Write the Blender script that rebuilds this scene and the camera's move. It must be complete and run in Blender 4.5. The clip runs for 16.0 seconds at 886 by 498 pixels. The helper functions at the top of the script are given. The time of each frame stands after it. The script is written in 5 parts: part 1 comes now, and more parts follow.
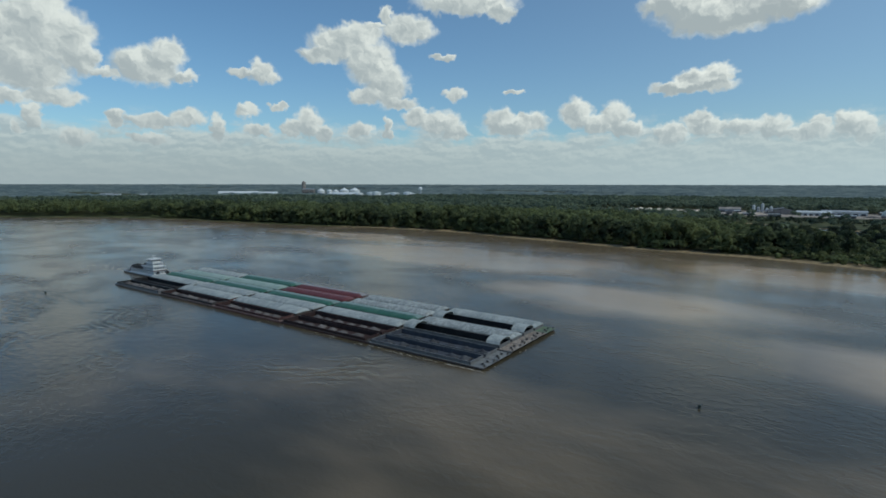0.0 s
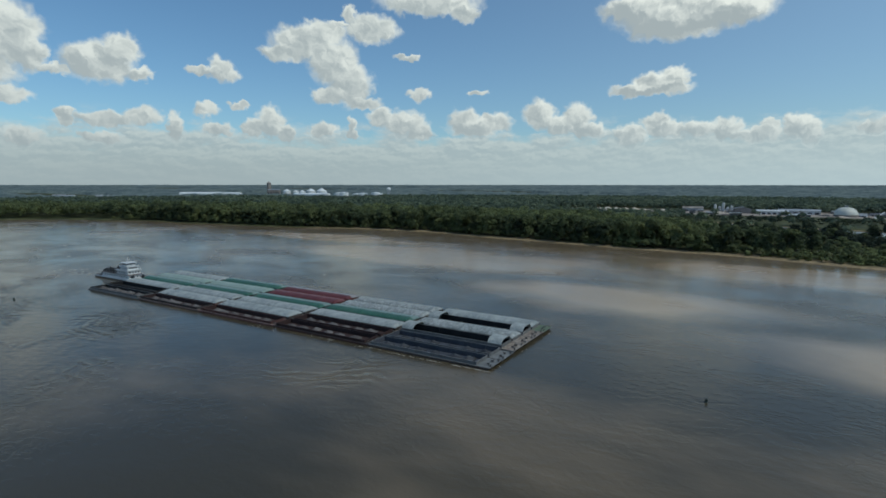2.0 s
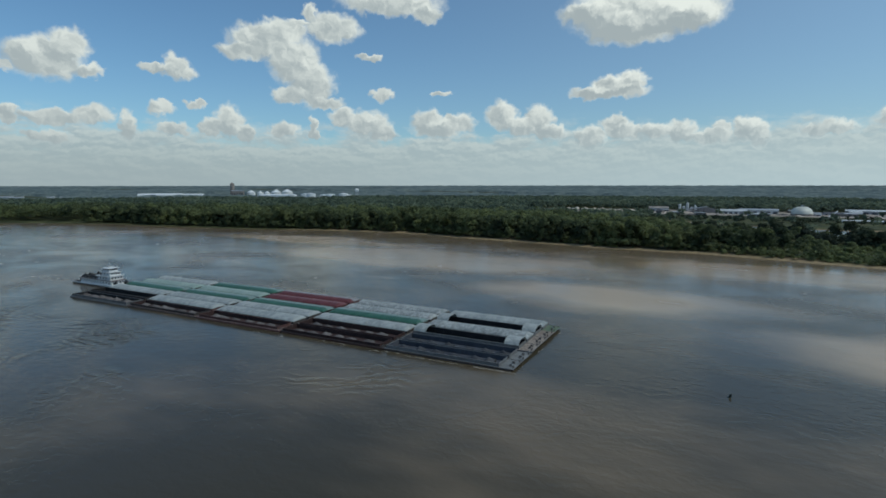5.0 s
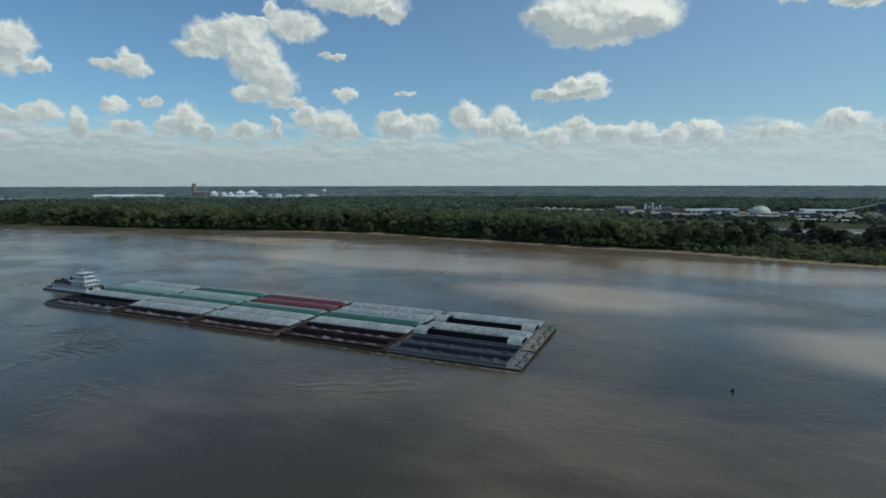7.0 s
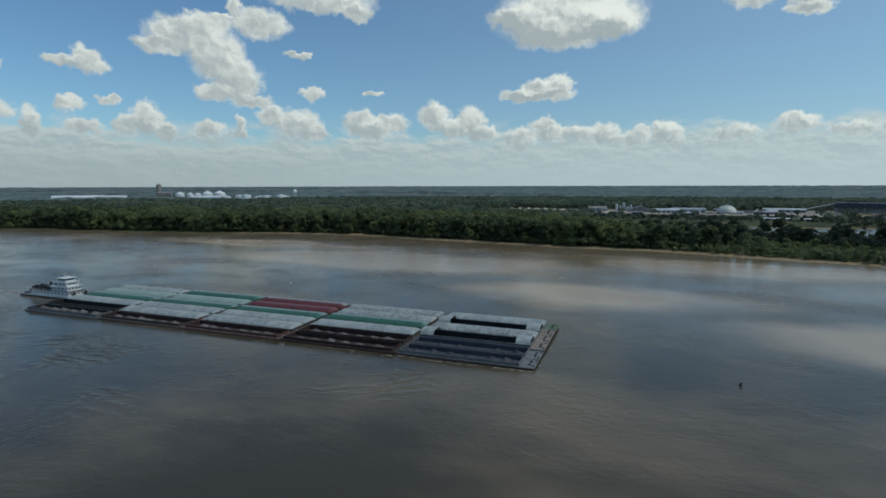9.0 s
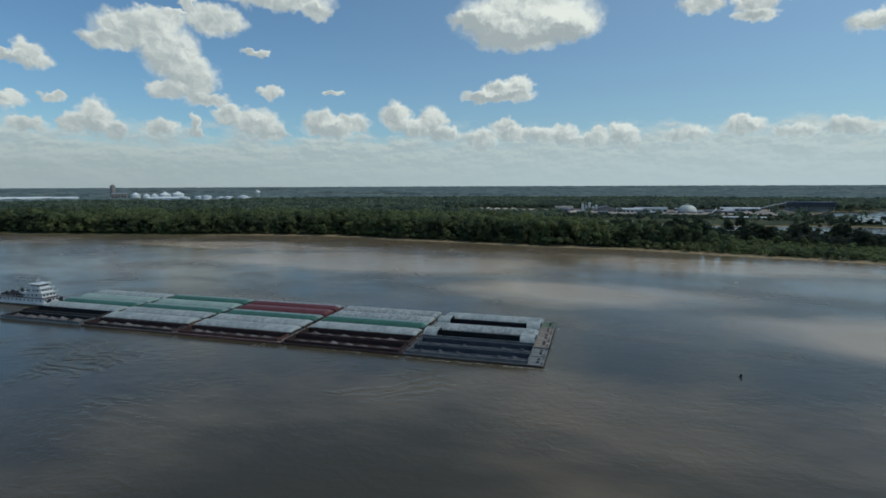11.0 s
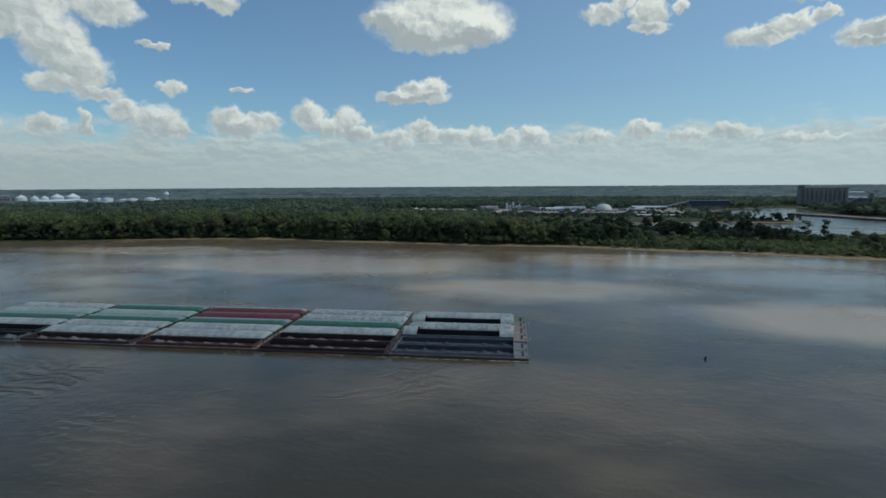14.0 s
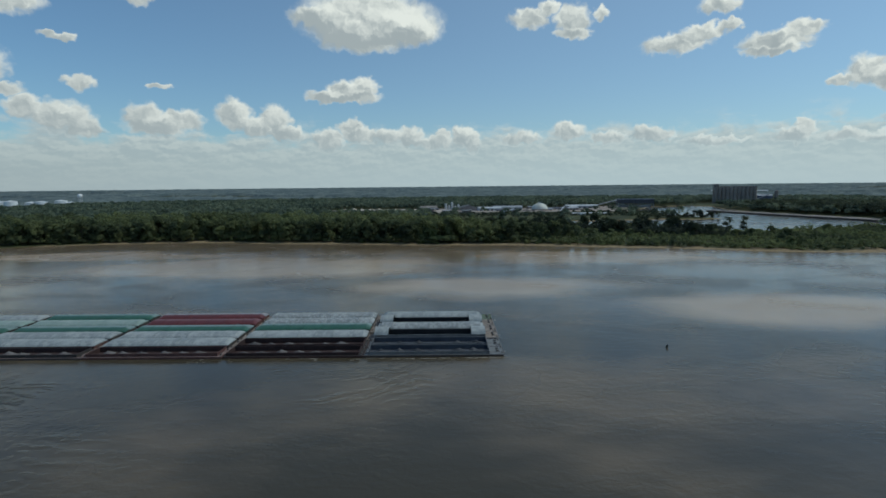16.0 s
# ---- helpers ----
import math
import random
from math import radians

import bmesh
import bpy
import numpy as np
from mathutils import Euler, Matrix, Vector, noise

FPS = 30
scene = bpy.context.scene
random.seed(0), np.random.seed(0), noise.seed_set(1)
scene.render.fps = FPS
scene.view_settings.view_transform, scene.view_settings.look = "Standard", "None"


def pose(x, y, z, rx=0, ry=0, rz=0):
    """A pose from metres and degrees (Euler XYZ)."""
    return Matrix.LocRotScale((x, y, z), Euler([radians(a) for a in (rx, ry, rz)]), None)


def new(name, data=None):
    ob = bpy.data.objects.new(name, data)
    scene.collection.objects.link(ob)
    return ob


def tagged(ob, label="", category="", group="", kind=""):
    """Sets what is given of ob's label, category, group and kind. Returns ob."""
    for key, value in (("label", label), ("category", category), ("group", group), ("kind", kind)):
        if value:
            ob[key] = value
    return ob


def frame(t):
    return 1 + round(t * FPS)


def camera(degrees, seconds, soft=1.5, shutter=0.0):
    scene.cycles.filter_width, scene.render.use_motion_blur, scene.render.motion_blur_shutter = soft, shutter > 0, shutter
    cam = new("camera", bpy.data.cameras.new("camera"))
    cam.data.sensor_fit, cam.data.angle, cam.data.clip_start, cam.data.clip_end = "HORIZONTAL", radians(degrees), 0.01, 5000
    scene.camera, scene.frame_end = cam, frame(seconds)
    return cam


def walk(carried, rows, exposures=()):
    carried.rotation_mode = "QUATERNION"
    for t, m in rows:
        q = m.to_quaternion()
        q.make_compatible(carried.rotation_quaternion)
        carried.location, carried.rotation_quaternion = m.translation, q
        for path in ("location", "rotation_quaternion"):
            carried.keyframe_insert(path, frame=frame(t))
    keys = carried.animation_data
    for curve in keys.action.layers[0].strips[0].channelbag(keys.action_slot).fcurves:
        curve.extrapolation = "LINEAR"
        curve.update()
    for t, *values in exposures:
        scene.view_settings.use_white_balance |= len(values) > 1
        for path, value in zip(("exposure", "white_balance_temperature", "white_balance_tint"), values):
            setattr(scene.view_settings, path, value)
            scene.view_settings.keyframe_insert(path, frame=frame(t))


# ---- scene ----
# ---- camera and walk ----
cam = camera(79.87, 16.0, soft=1.7)


def step(t, x, y, z, yaw, pitch, roll):
    """A pose on the flight: the gimbal's tilt and roll drift slowly while it pans."""
    return t, pose(x, y, z, 90 + pitch, 0, yaw) @ pose(0, 0, 0, 0, 0, roll)


walk(cam, [
    step(0.0, 97.18, -167.15, 69.90, 35.018, -7.050, 0.080), step(0.5, 93.95, -169.12, 69.88, 34.350, -7.040, 0.067),
    step(1.0, 90.74, -171.03, 69.83, 33.021, -7.029, 0.053), step(1.5, 87.56, -172.87, 69.82, 32.127, -7.019, 0.040),
    step(2.0, 84.40, -174.67, 69.83, 31.299, -7.009, 0.027), step(2.5, 81.23, -176.44, 69.87, 30.675, -6.998, 0.013),
    step(3.0, 78.06, -178.18, 69.93, 30.022, -6.988, 0.000), step(3.5, 74.86, -179.91, 70.03, 29.227, -6.978, -0.011),
    step(4.0, 71.63, -181.63, 70.15, 28.685, -6.967, -0.023), step(6.5, 54.62, -190.38, 71.04, 24.685, -6.915, -0.080),
    step(7.0, 50.97, -192.12, 71.17, 23.677, -6.911, -0.092), step(7.5, 47.23, -193.88, 71.31, 22.950, -6.906, -0.104),
    step(8.0, 43.40, -195.66, 71.44, 22.338, -6.902, -0.116), step(8.5, 39.49, -197.44, 71.56, 21.457, -6.897, -0.128),
    step(9.0, 35.48, -199.23, 71.67, 20.338, -6.893, -0.140), step(11.5, 14.22, -207.85, 72.03, 15.342, -6.870, -0.240),
    step(12.0, 9.78, -209.38, 72.05, 14.353, -6.866, -0.260), step(12.5, 5.31, -210.79, 72.06, 13.293, -6.861, -0.280),
    step(13.0, 0.91, -212.33, 72.00, 12.116, -6.852, -0.303), step(13.5, -3.48, -213.69, 71.93, 10.263, -6.843, -0.327),
    step(14.0, -7.86, -214.82, 71.83, 7.416, -6.834, -0.350), step(14.5, -12.18, -215.68, 71.71, 5.439, -6.836, -0.415),
    step(15.0, -16.43, -216.23, 71.58, 3.383, -6.837, -0.480), step(15.5, -20.56, -216.44, 71.44, 1.116, -6.839, -0.530),
    step(16.0, -24.56, -216.22, 71.28, 0.254, -6.840, -0.580)],
    exposures=[(0.0, 0.0, 6350.0, 1.0), (16.0, -0.08, 6350.0, 1.0)])

# ---- world, sun, exposure ----
SUN_TURN, SUN_HIGH = 82.0, 54.0  # degrees clockwise from +y, and above the horizon
SKY, CLOUD, SUN = 0.105, 0.93, 1.55


class Nodes:
    """A node tree, wired by calls."""

    def __init__(self, tree):
        self.tree = tree
        tree.nodes.clear()

    def add(self, kind, **values):
        n = self.tree.nodes.new(kind)
        for key, v in values.items():
            if key == "sky_type":
                n.sky_type = v
            elif key == "operation":
                n.operation = v
        return n

    def put(self, value, socket):
        if isinstance(value, bpy.types.NodeSocket):
            self.tree.links.new(value, socket)
        else:
            socket.default_value = value

    def math(self, op, a, b=0.0, c=0.0, clamp=False):
        n = self.add("ShaderNodeMath", operation=op)
        n.use_clamp = clamp
        for v, s in zip((a, b, c), n.inputs):
            self.put(v, s)
        return n.outputs[0]

    def vec(self, op, a, b=(0, 0, 0)):
        n = self.add("ShaderNodeVectorMath", operation=op)
        self.put(a, n.inputs[0])
        self.put(b, n.inputs[1])
        return n.outputs["Value"] if op in ("LENGTH", "DOT_PRODUCT") else n.outputs[0]

    def combine(self, x, y, z):
        n = self.add("ShaderNodeCombineXYZ")
        for v, s in zip((x, y, z), n.inputs):
            self.put(v, s)
        return n.outputs[0]

    def noise(self, at, scale, detail=4.0, rough=0.55, warp=0.0):
        n = self.add("ShaderNodeTexNoise")
        self.put(at, n.inputs["Vector"])
        for key, v in (("Scale", scale), ("Detail", detail), ("Roughness", rough), ("Distortion", warp)):
            n.inputs[key].default_value = v
        return n.outputs["Fac"]

    def ramp(self, x, low, high, to_low=0.0, to_high=1.0):
        n = self.add("ShaderNodeMapRange")
        n.interpolation_type = "SMOOTHSTEP"
        for v, s in zip((x, low, high, to_low, to_high), n.inputs):
            self.put(v, s)
        return n.outputs[0]

    def mix(self, f, a, b):
        n = self.add("ShaderNodeMix")
        n.data_type = "RGBA"
        self.put(f, n.inputs["Factor"])
        for v, s in ((a, n.inputs[6]), (b, n.inputs[7])):
            self.put(v if isinstance(v, bpy.types.NodeSocket) else (*v, 1.0), s)
        return n.outputs[2]


# cumulus puffs: azimuth to the left of +y, elevation, half width, half height, in degrees
PUFFS = [
    # great_cloud
    [(72.6, 12.0, 3.3, 3.2), (69.5, 12.0, 2.2, 2.7), (68.4, 10.8, 1.4, 1.6), (72.1, 9.2, 3.0, 1.8), (70.7, 7.3, 2.4, 0.8), (73.7, 7.0, 1.5, 0.7), (71.3, 14.3, 2.3, 1.7)],
    # flat_cloud
    [(63.5, 10.6, 2.8, 1.7), (61.8, 11.8, 1.7, 1.4), (64.8, 10.7, 1.3, 1.2), (66.8, 9.7, 1.2, 0.5), (60.5, 9.9, 1.2, 0.6), (53.3, 10.8, 1.5, 1.2), (55.1, 10.7, 1.3, 0.5)],
    # tower_cloud
    [(45.4, 14.0, 3.4, 1.6), (47.7, 12.8, 2.2, 0.9), (42.6, 12.2, 2.6, 2.4), (40.9, 10.1, 2.2, 2.2), (43.2, 8.9, 1.8, 0.9), (39.4, 8.3, 1.8, 0.6), (43.7, 14.9, 2.6, 1.1), (38.8, 15.4, 2.8, 1.4), (40.8, 16.8, 0.7, 0.9), (42.1, 15.8, 1.2, 0.4)],
    # high_clouds
    [(32.6, 17.8, 5.2, 1.1), (29.1, 17.0, 1.4, 0.9), (35.0, 12.8, 1.2, 0.4), (33.9, 9.3, 1.2, 0.7), (27.7, 9.4, 1.2, 0.3), (10.5, 9.8, 2.0, 1.0), (8.6, 10.1, 1.7, 1.0), (12.2, 9.1, 2.0, 0.6), (10.0, 9.2, 3.4, 0.7), (8.1, 15.8, 6.0, 1.6), (9.9, 15.1, 3.3, 1.4), (4.1, 15.5, 3.4, 1.3), (12.9, 16.6, 2.5, 1.2)],
    # bank_a
    [(72.2, 5.6, 0.8, 1.2), (73.4, 4.6, 0.6, 0.7), (66.2, 5.6, 0.6, 1.0), (66.0, 6.2, 0.7, 0.6), (60.4, 6.2, 1.7, 0.9), (63.1, 5.7, 2.8, 0.8), (55.0, 7.1, 1.2, 0.7), (51.8, 7.7, 0.9, 0.4), (57.7, 5.4, 0.8, 1.4), (50.7, 5.5, 1.1, 1.0), (49.0, 6.2, 1.4, 1.6), (47.6, 5.2, 1.1, 0.9), (54.0, 5.3, 1.6, 0.7), (43.9, 5.5, 1.5, 1.0), (40.9, 5.8, 0.5, 1.2), (69.3, 3.9, 1.6, 0.9), (63.6, 4.1, 1.9, 0.6)],
    # bank_b
    [(37.9, 7.0, 1.5, 1.0), (35.5, 6.3, 2.4, 1.4), (33.7, 5.3, 1.5, 1.0), (29.0, 6.6, 1.8, 1.3), (26.0, 6.4, 2.0, 1.1), (28.1, 5.7, 2.6, 1.0), (21.2, 7.1, 1.6, 1.7), (19.2, 6.0, 1.7, 1.1), (17.3, 6.7, 1.5, 1.5), (16.4, 5.4, 1.9, 0.8), (12.2, 4.9, 1.8, 1.1), (9.8, 6.2, 1.5, 0.9), (8.8, 5.3, 2.2, 0.9), (6.0, 5.3, 1.4, 0.9), (3.8, 5.2, 1.7, 1.1), (0.1, 5.3, 0.8, 0.7), (-1.7, 5.2, 1.0, 1.2), (-3.0, 4.7, 0.9, 1.3), (1.2, 4.6, 2.5, 0.7)],
    # east_clouds
    [(-8.9, 16.4, 2.0, 1.0), (-13.2, 16.1, 1.7, 1.5), (-13.2, 14.8, 1.9, 0.6), (-10.9, 17.3, 1.1, 0.8), (-15.9, 16.4, 0.7, 0.9), (-26.5, 15.9, 1.9, 0.8), (-22.8, 13.1, 3.0, 1.0), (-25.2, 13.8, 2.2, 0.7), (-27.5, 14.2, 1.2, 0.5), (-31.1, 12.3, 2.8, 0.9), (-33.2, 13.2, 1.6, 0.7), (-30.8, 11.6, 2.6, 0.5), (-37.7, 9.2, 1.5, 1.2), (-36.1, 8.5, 1.0, 0.5), (-39.2, 8.3, 1.4, 0.9)],
    # bank_c
    [(-2.2, 5.3, 1.2, 0.9), (-8.2, 4.9, 2.4, 0.7), (-12.8, 5.5, 2.0, 1.0), (-17.0, 4.7, 1.9, 0.6), (-21.1, 4.9, 2.3, 0.8), (-26.6, 4.0, 2.9, 0.4), (-32.9, 4.2, 1.7, 0.7), (-33.7, 4.8, 0.8, 0.7), (-37.0, 3.9, 2.3, 0.5), (-39.2, 3.9, 1.1, 0.5)],
    # broad_cloud
    [(7.7, 16.5, 6.9, 2.6), (8.3, 14.6, 4.3, 1.3), (3.6, 15.8, 3.5, 1.8)],
]

world = bpy.data.worlds.new("sky")
scene.world = world
world.use_nodes = True
w = Nodes(world.node_tree)
geo = w.add("ShaderNodeTexCoord").outputs["Generated"]
split = w.add("ShaderNodeSeparateXYZ")
w.put(geo, split.inputs[0])
dx, dy, dz = split.outputs
azim = w.math("MULTIPLY", w.math("ARCTAN2", w.math("MULTIPLY", dx, -1.0), dy), 57.2958)
elev = w.math("MULTIPLY", w.math("ARCSINE", dz), 57.2958)
flat = w.combine(azim, elev, 0.0)
# ragged edges: the puffs are read at a place that a coarse and a fine noise push about
coarse = w.add("ShaderNodeTexNoise")
w.put(flat, coarse.inputs["Vector"])
coarse.inputs["Scale"].default_value, coarse.inputs["Detail"].default_value = 0.75, 2.0
coarse.inputs["Roughness"].default_value = 0.5
fringe = w.add("ShaderNodeTexNoise")
w.put(flat, fringe.inputs["Vector"])
fringe.inputs["Scale"].default_value, fringe.inputs["Detail"].default_value = 1.7, 3.0
fringe.inputs["Roughness"].default_value = 0.5
push = w.vec("MULTIPLY", w.vec("SUBTRACT", coarse.outputs["Color"], (0.5, 0.5, 0.5)), (1.7, 1.3, 0.0))
tear = w.vec("MULTIPLY", w.vec("SUBTRACT", fringe.outputs["Color"], (0.5, 0.5, 0.5)), (0.95, 0.8, 0.0))
where = w.vec("ADD", flat, w.vec("ADD", push, tear))
body, lift = 0.0, 0.0
for cluster in PUFFS:
    for a, e, rx, ry in cluster:
        off = w.vec("MULTIPLY", w.vec("SUBTRACT", where, (a, e, 0)), (1 / (rx * 1.22), 1 / (ry * 1.18), 0))
        near = w.math("SUBTRACT", 1.0, w.vec("LENGTH", off), clamp=True)
        body = w.math("MAXIMUM", body, near)
        lift = w.math("ADD", lift, w.math("MULTIPLY", w.math("MULTIPLY", near, 3.0, clamp=True), w.vec("DOT_PRODUCT", off, (-0.45, 0.9, 0.0))))
# billows: relief lit from the sun's side, at two scales
sunward = (-0.42, 0.40, 0.0)
big_fold = w.math("SUBTRACT", w.noise(where, 0.55, 2.0, 0.5), w.noise(w.vec("ADD", where, sunward), 0.55, 2.0, 0.5))
small_fold = w.math("SUBTRACT", w.noise(where, 1.5, 3.0, 0.55), w.noise(w.vec("ADD", where, (-0.16, 0.16, 0.0)), 1.5, 3.0, 0.55))
relief = w.math("ADD", w.math("MULTIPLY", big_fold, 1.7), w.math("MULTIPLY", small_fold, 0.8))
cover = w.ramp(body, 0.0, 0.40)
# a low bank of far cumulus that thickens towards the horizon
wide = w.vec("MULTIPLY", w.vec("ADD", flat, w.vec("MULTIPLY", tear, (0.7, 0.7, 0.0))), (0.24, 0.62, 1.0))
lump = w.noise(wide, 1.0, 4.0, 0.58)
above = w.noise(w.vec("ADD", wide, (-0.06, 0.16, 0.0)), 1.0, 4.0, 0.58)
bank = w.math("ADD", lump, w.math("MULTIPLY", w.ramp(elev, 2.2, 7.8, 1.0, 0.0), 0.52))
bank = w.math("MULTIPLY", w.ramp(bank, 0.60, 0.88), w.ramp(elev, 5.2, 7.6, 1.0, 0.0))
crest = w.ramp(w.math("SUBTRACT", lump, above), -0.09, 0.11)
cover = w.math("MAXIMUM", cover, w.math("MULTIPLY", bank, 0.88))
# unseen loose clouds added overhead, thinned leftwards to darken the water's reflection there
high = w.noise(w.vec("MULTIPLY", geo, (4.2, 4.2, 5.5)), 1.0, 7.0, 0.58)
overhead = w.math("MULTIPLY", w.ramp(w.math("SUBTRACT", high, w.ramp(azim, 10.0, 70.0, 0.0, 0.05)), 0.56, 0.70), w.ramp(elev, 17.5, 21.0))
cover = w.math("MAXIMUM", cover, overhead)
# bright upper edges towards the sun, greyer thick bases and folds
glow = w.math("ADD", w.math("MULTIPLY", lift, 0.62), relief)
glow = w.math("ADD", glow, w.math("MULTIPLY", body, -0.62))
lit = w.ramp(glow, -1.0, 0.55)
shade_white = w.mix(lit, (0.41, 0.45, 0.48), (0.93, 0.93, 0.895))
side = w.ramp(azim, -25.0, 65.0)
shade_white = w.mix(w.math("MULTIPLY", side, 0.30), shade_white, (0.50, 0.54, 0.565))
shade_white = w.mix(w.math("MULTIPLY", bank, w.ramp(body, 0.0, 0.2, 1.0, 0.0)), shade_white, w.mix(crest, (0.45, 0.505, 0.54), (0.68, 0.71, 0.70)))
sky = w.add("ShaderNodeTexSky", sky_type="NISHITA")
sky.sun_disc = False
sky.sun_elevation, sky.sun_rotation = radians(SUN_HIGH), radians(SUN_TURN)
sky.altitude, sky.air_density, sky.dust_density, sky.ozone_density = 50.0, 1.0, 0.7, 2.0
blue = w.vec("MULTIPLY", sky.outputs[0], (SKY * 0.72, SKY * 0.90, SKY * 1.02))
# the air's own veil: paler on the sun's side, thickest at the horizon
veil = w.mix(side, (0.475, 0.565, 0.615), (0.355, 0.41, 0.445))
blue = w.mix(w.math("MULTIPLY", w.math("SUBTRACT", 1.0, side), 0.20), blue, veil)
haze = w.ramp(elev, -0.5, 9.0, 1.0, 0.0)
pale = w.mix(w.math("MULTIPLY", haze, 0.62), shade_white, veil)
final = w.mix(cover, blue, w.vec("MULTIPLY", pale, (CLOUD, CLOUD, CLOUD)))
final = w.mix(w.math("MULTIPLY", w.ramp(elev, -0.5, 5.5, 1.0, 0.0), 0.80), final, veil)
out = w.add("ShaderNodeOutputWorld")
back = w.add("ShaderNodeBackground")
w.put(final, back.inputs[0])
w.put(back.outputs[0], out.inputs[0])

lamp = bpy.data.lights.new("sun", "SUN")
lamp.energy, lamp.angle, lamp.color = SUN, radians(6.0), (1.0, 0.95, 0.86)
sun = new("sun", lamp)
sun.matrix_world = pose(0, 0, 400, 90 - SUN_HIGH, 0, 180 - SUN_TURN)


# ---- materials ----
def surface(name, low, high, scale, rough=0.7, metal=0.0, bump=0.0, fine=6.0, extra=None, vary="OBJECT", stretch=(1, 1, 1), spec=0.5):
    """Two tones mixed by a coarse and a fine noise in object space, with relief. extra(n, colour, at) returns a further colour."""
    m = bpy.data.materials.new(name)
    m.use_nodes = True
    n = Nodes(m.node_tree)
    at = n.add("ShaderNodeTexCoord").outputs["Object"]
    seed = n.add("ShaderNodeObjectInfo").outputs["Random"] if vary == "OBJECT" else n.add("ShaderNodeNewGeometry").outputs["Random Per Island"]
    at = n.vec("ADD", n.vec("MULTIPLY", at, stretch), n.combine(n.math("MULTIPLY", seed, 37.0) if vary == "OBJECT" else 0.0, 0.0, 0.0))
    big = n.noise(at, scale, 3.0)
    small = n.noise(at, scale * fine, 4.0, 0.65)
    f = n.math("ADD", n.math("MULTIPLY", big, 0.6), n.math("MULTIPLY", small, 0.4))
    f = n.math("ADD", n.ramp(f, 0.36, 0.64), n.math("MULTIPLY", n.math("SUBTRACT", seed, 0.5), 0.45), clamp=True)
    colour = n.mix(f, low, high)
    if extra:
        colour = extra(n, colour, at)
    shader = n.add("ShaderNodeBsdfPrincipled")
    n.put(colour, shader.inputs["Base Color"])
    n.put(n.ramp(small, 0.2, 0.8, max(0.05, rough - 0.1), min(1.0, rough + 0.1)), shader.inputs["Roughness"])
    shader.inputs["Metallic"].default_value = metal
    shader.inputs["Specular IOR Level"].default_value = spec
    if bump:
        b = n.add("ShaderNodeBump")
        b.inputs["Strength"].default_value, b.inputs["Distance"].default_value = 0.6, bump
        n.put(small, b.inputs["Height"])
        n.put(b.outputs[0], shader.inputs["Normal"])
    o = n.add("ShaderNodeOutputMaterial")
    n.put(shader.outputs[0], o.inputs[0])
    return m


def streaks(tone, amount, low=0.52, high=0.68, stretch=(0.9, 0.25, 0.25)):
    """Rust or dirt runs, drawn out across the length."""
    def add(n, colour, at):
        s = n.noise(n.vec("MULTIPLY", at, stretch), 1.6, 5.0, 0.65)
        return n.mix(n.math("MULTIPLY", n.ramp(s, low, high), amount), colour, tone)
    return add


RUST = (0.11, 0.055, 0.035)
DIRT = (0.14, 0.12, 0.10)
HULL_DARK = surface("hull_dark", (0.028, 0.026, 0.026), (0.06, 0.05, 0.045), 0.35, 0.75, extra=streaks(RUST, 0.55))
HULL_RED = surface("hull_red", (0.07, 0.03, 0.026), (0.13, 0.06, 0.05), 0.35, 0.75, extra=streaks((0.20, 0.13, 0.11), 0.6))
HULL_GREY = surface("hull_grey", (0.10, 0.105, 0.11), (0.17, 0.17, 0.17), 0.3, 0.7, extra=streaks(RUST, 0.4))
DECK_TAN = surface("deck_tan", (0.17, 0.14, 0.12), (0.33, 0.29, 0.25), 0.5, 0.8, extra=streaks(RUST, 0.6))
DECK_PINK = surface("deck_pink", (0.16, 0.11, 0.10), (0.30, 0.22, 0.20), 0.5, 0.8, extra=streaks(RUST, 0.5))
DECK_GREY = surface("deck_grey", (0.11, 0.118, 0.122), (0.20, 0.205, 0.205), 0.4, 0.75, extra=streaks(DIRT, 0.5))
DECK_GREEN = surface("deck_green", (0.06, 0.11, 0.07), (0.16, 0.20, 0.13), 0.4, 0.75, extra=streaks(RUST, 0.5))
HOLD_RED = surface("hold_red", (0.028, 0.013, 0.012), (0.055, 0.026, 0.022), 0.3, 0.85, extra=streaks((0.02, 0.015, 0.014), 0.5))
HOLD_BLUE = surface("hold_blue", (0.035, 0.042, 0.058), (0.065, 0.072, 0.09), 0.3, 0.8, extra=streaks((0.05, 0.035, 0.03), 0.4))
# near-black lining: the deep hold's shade is painted into its colour
HOLD_SHADE = surface("hold_shade", (0.008, 0.008, 0.009), (0.02, 0.019, 0.02), 0.3, 0.85)
GRAVEL = surface("gravel", (0.075, 0.066, 0.064), (0.15, 0.135, 0.13), 0.6, 0.95, bump=0.12)
COAL = surface("coal", (0.02, 0.021, 0.025), (0.045, 0.048, 0.056), 0.6, 0.7, bump=0.12)
def sheen_crown(pale, tone, amount):
    """Fibreglass: sky sheen painted over crown and far flank; dirt runs down both."""
    runs = streaks(tone, amount)

    def add(n, colour, at):
        own = n.add("ShaderNodeSeparateXYZ")
        n.put(n.add("ShaderNodeTexCoord").outputs["Object"], own.inputs[0])
        edge = n.math("ADD", own.outputs[1], n.math("MULTIPLY", n.math("SUBTRACT", n.noise(at, 0.9, 3.0), 0.5), 1.6))
        return runs(n, n.mix(n.ramp(edge, -1.7, -0.6), colour, pale), at)
    return add


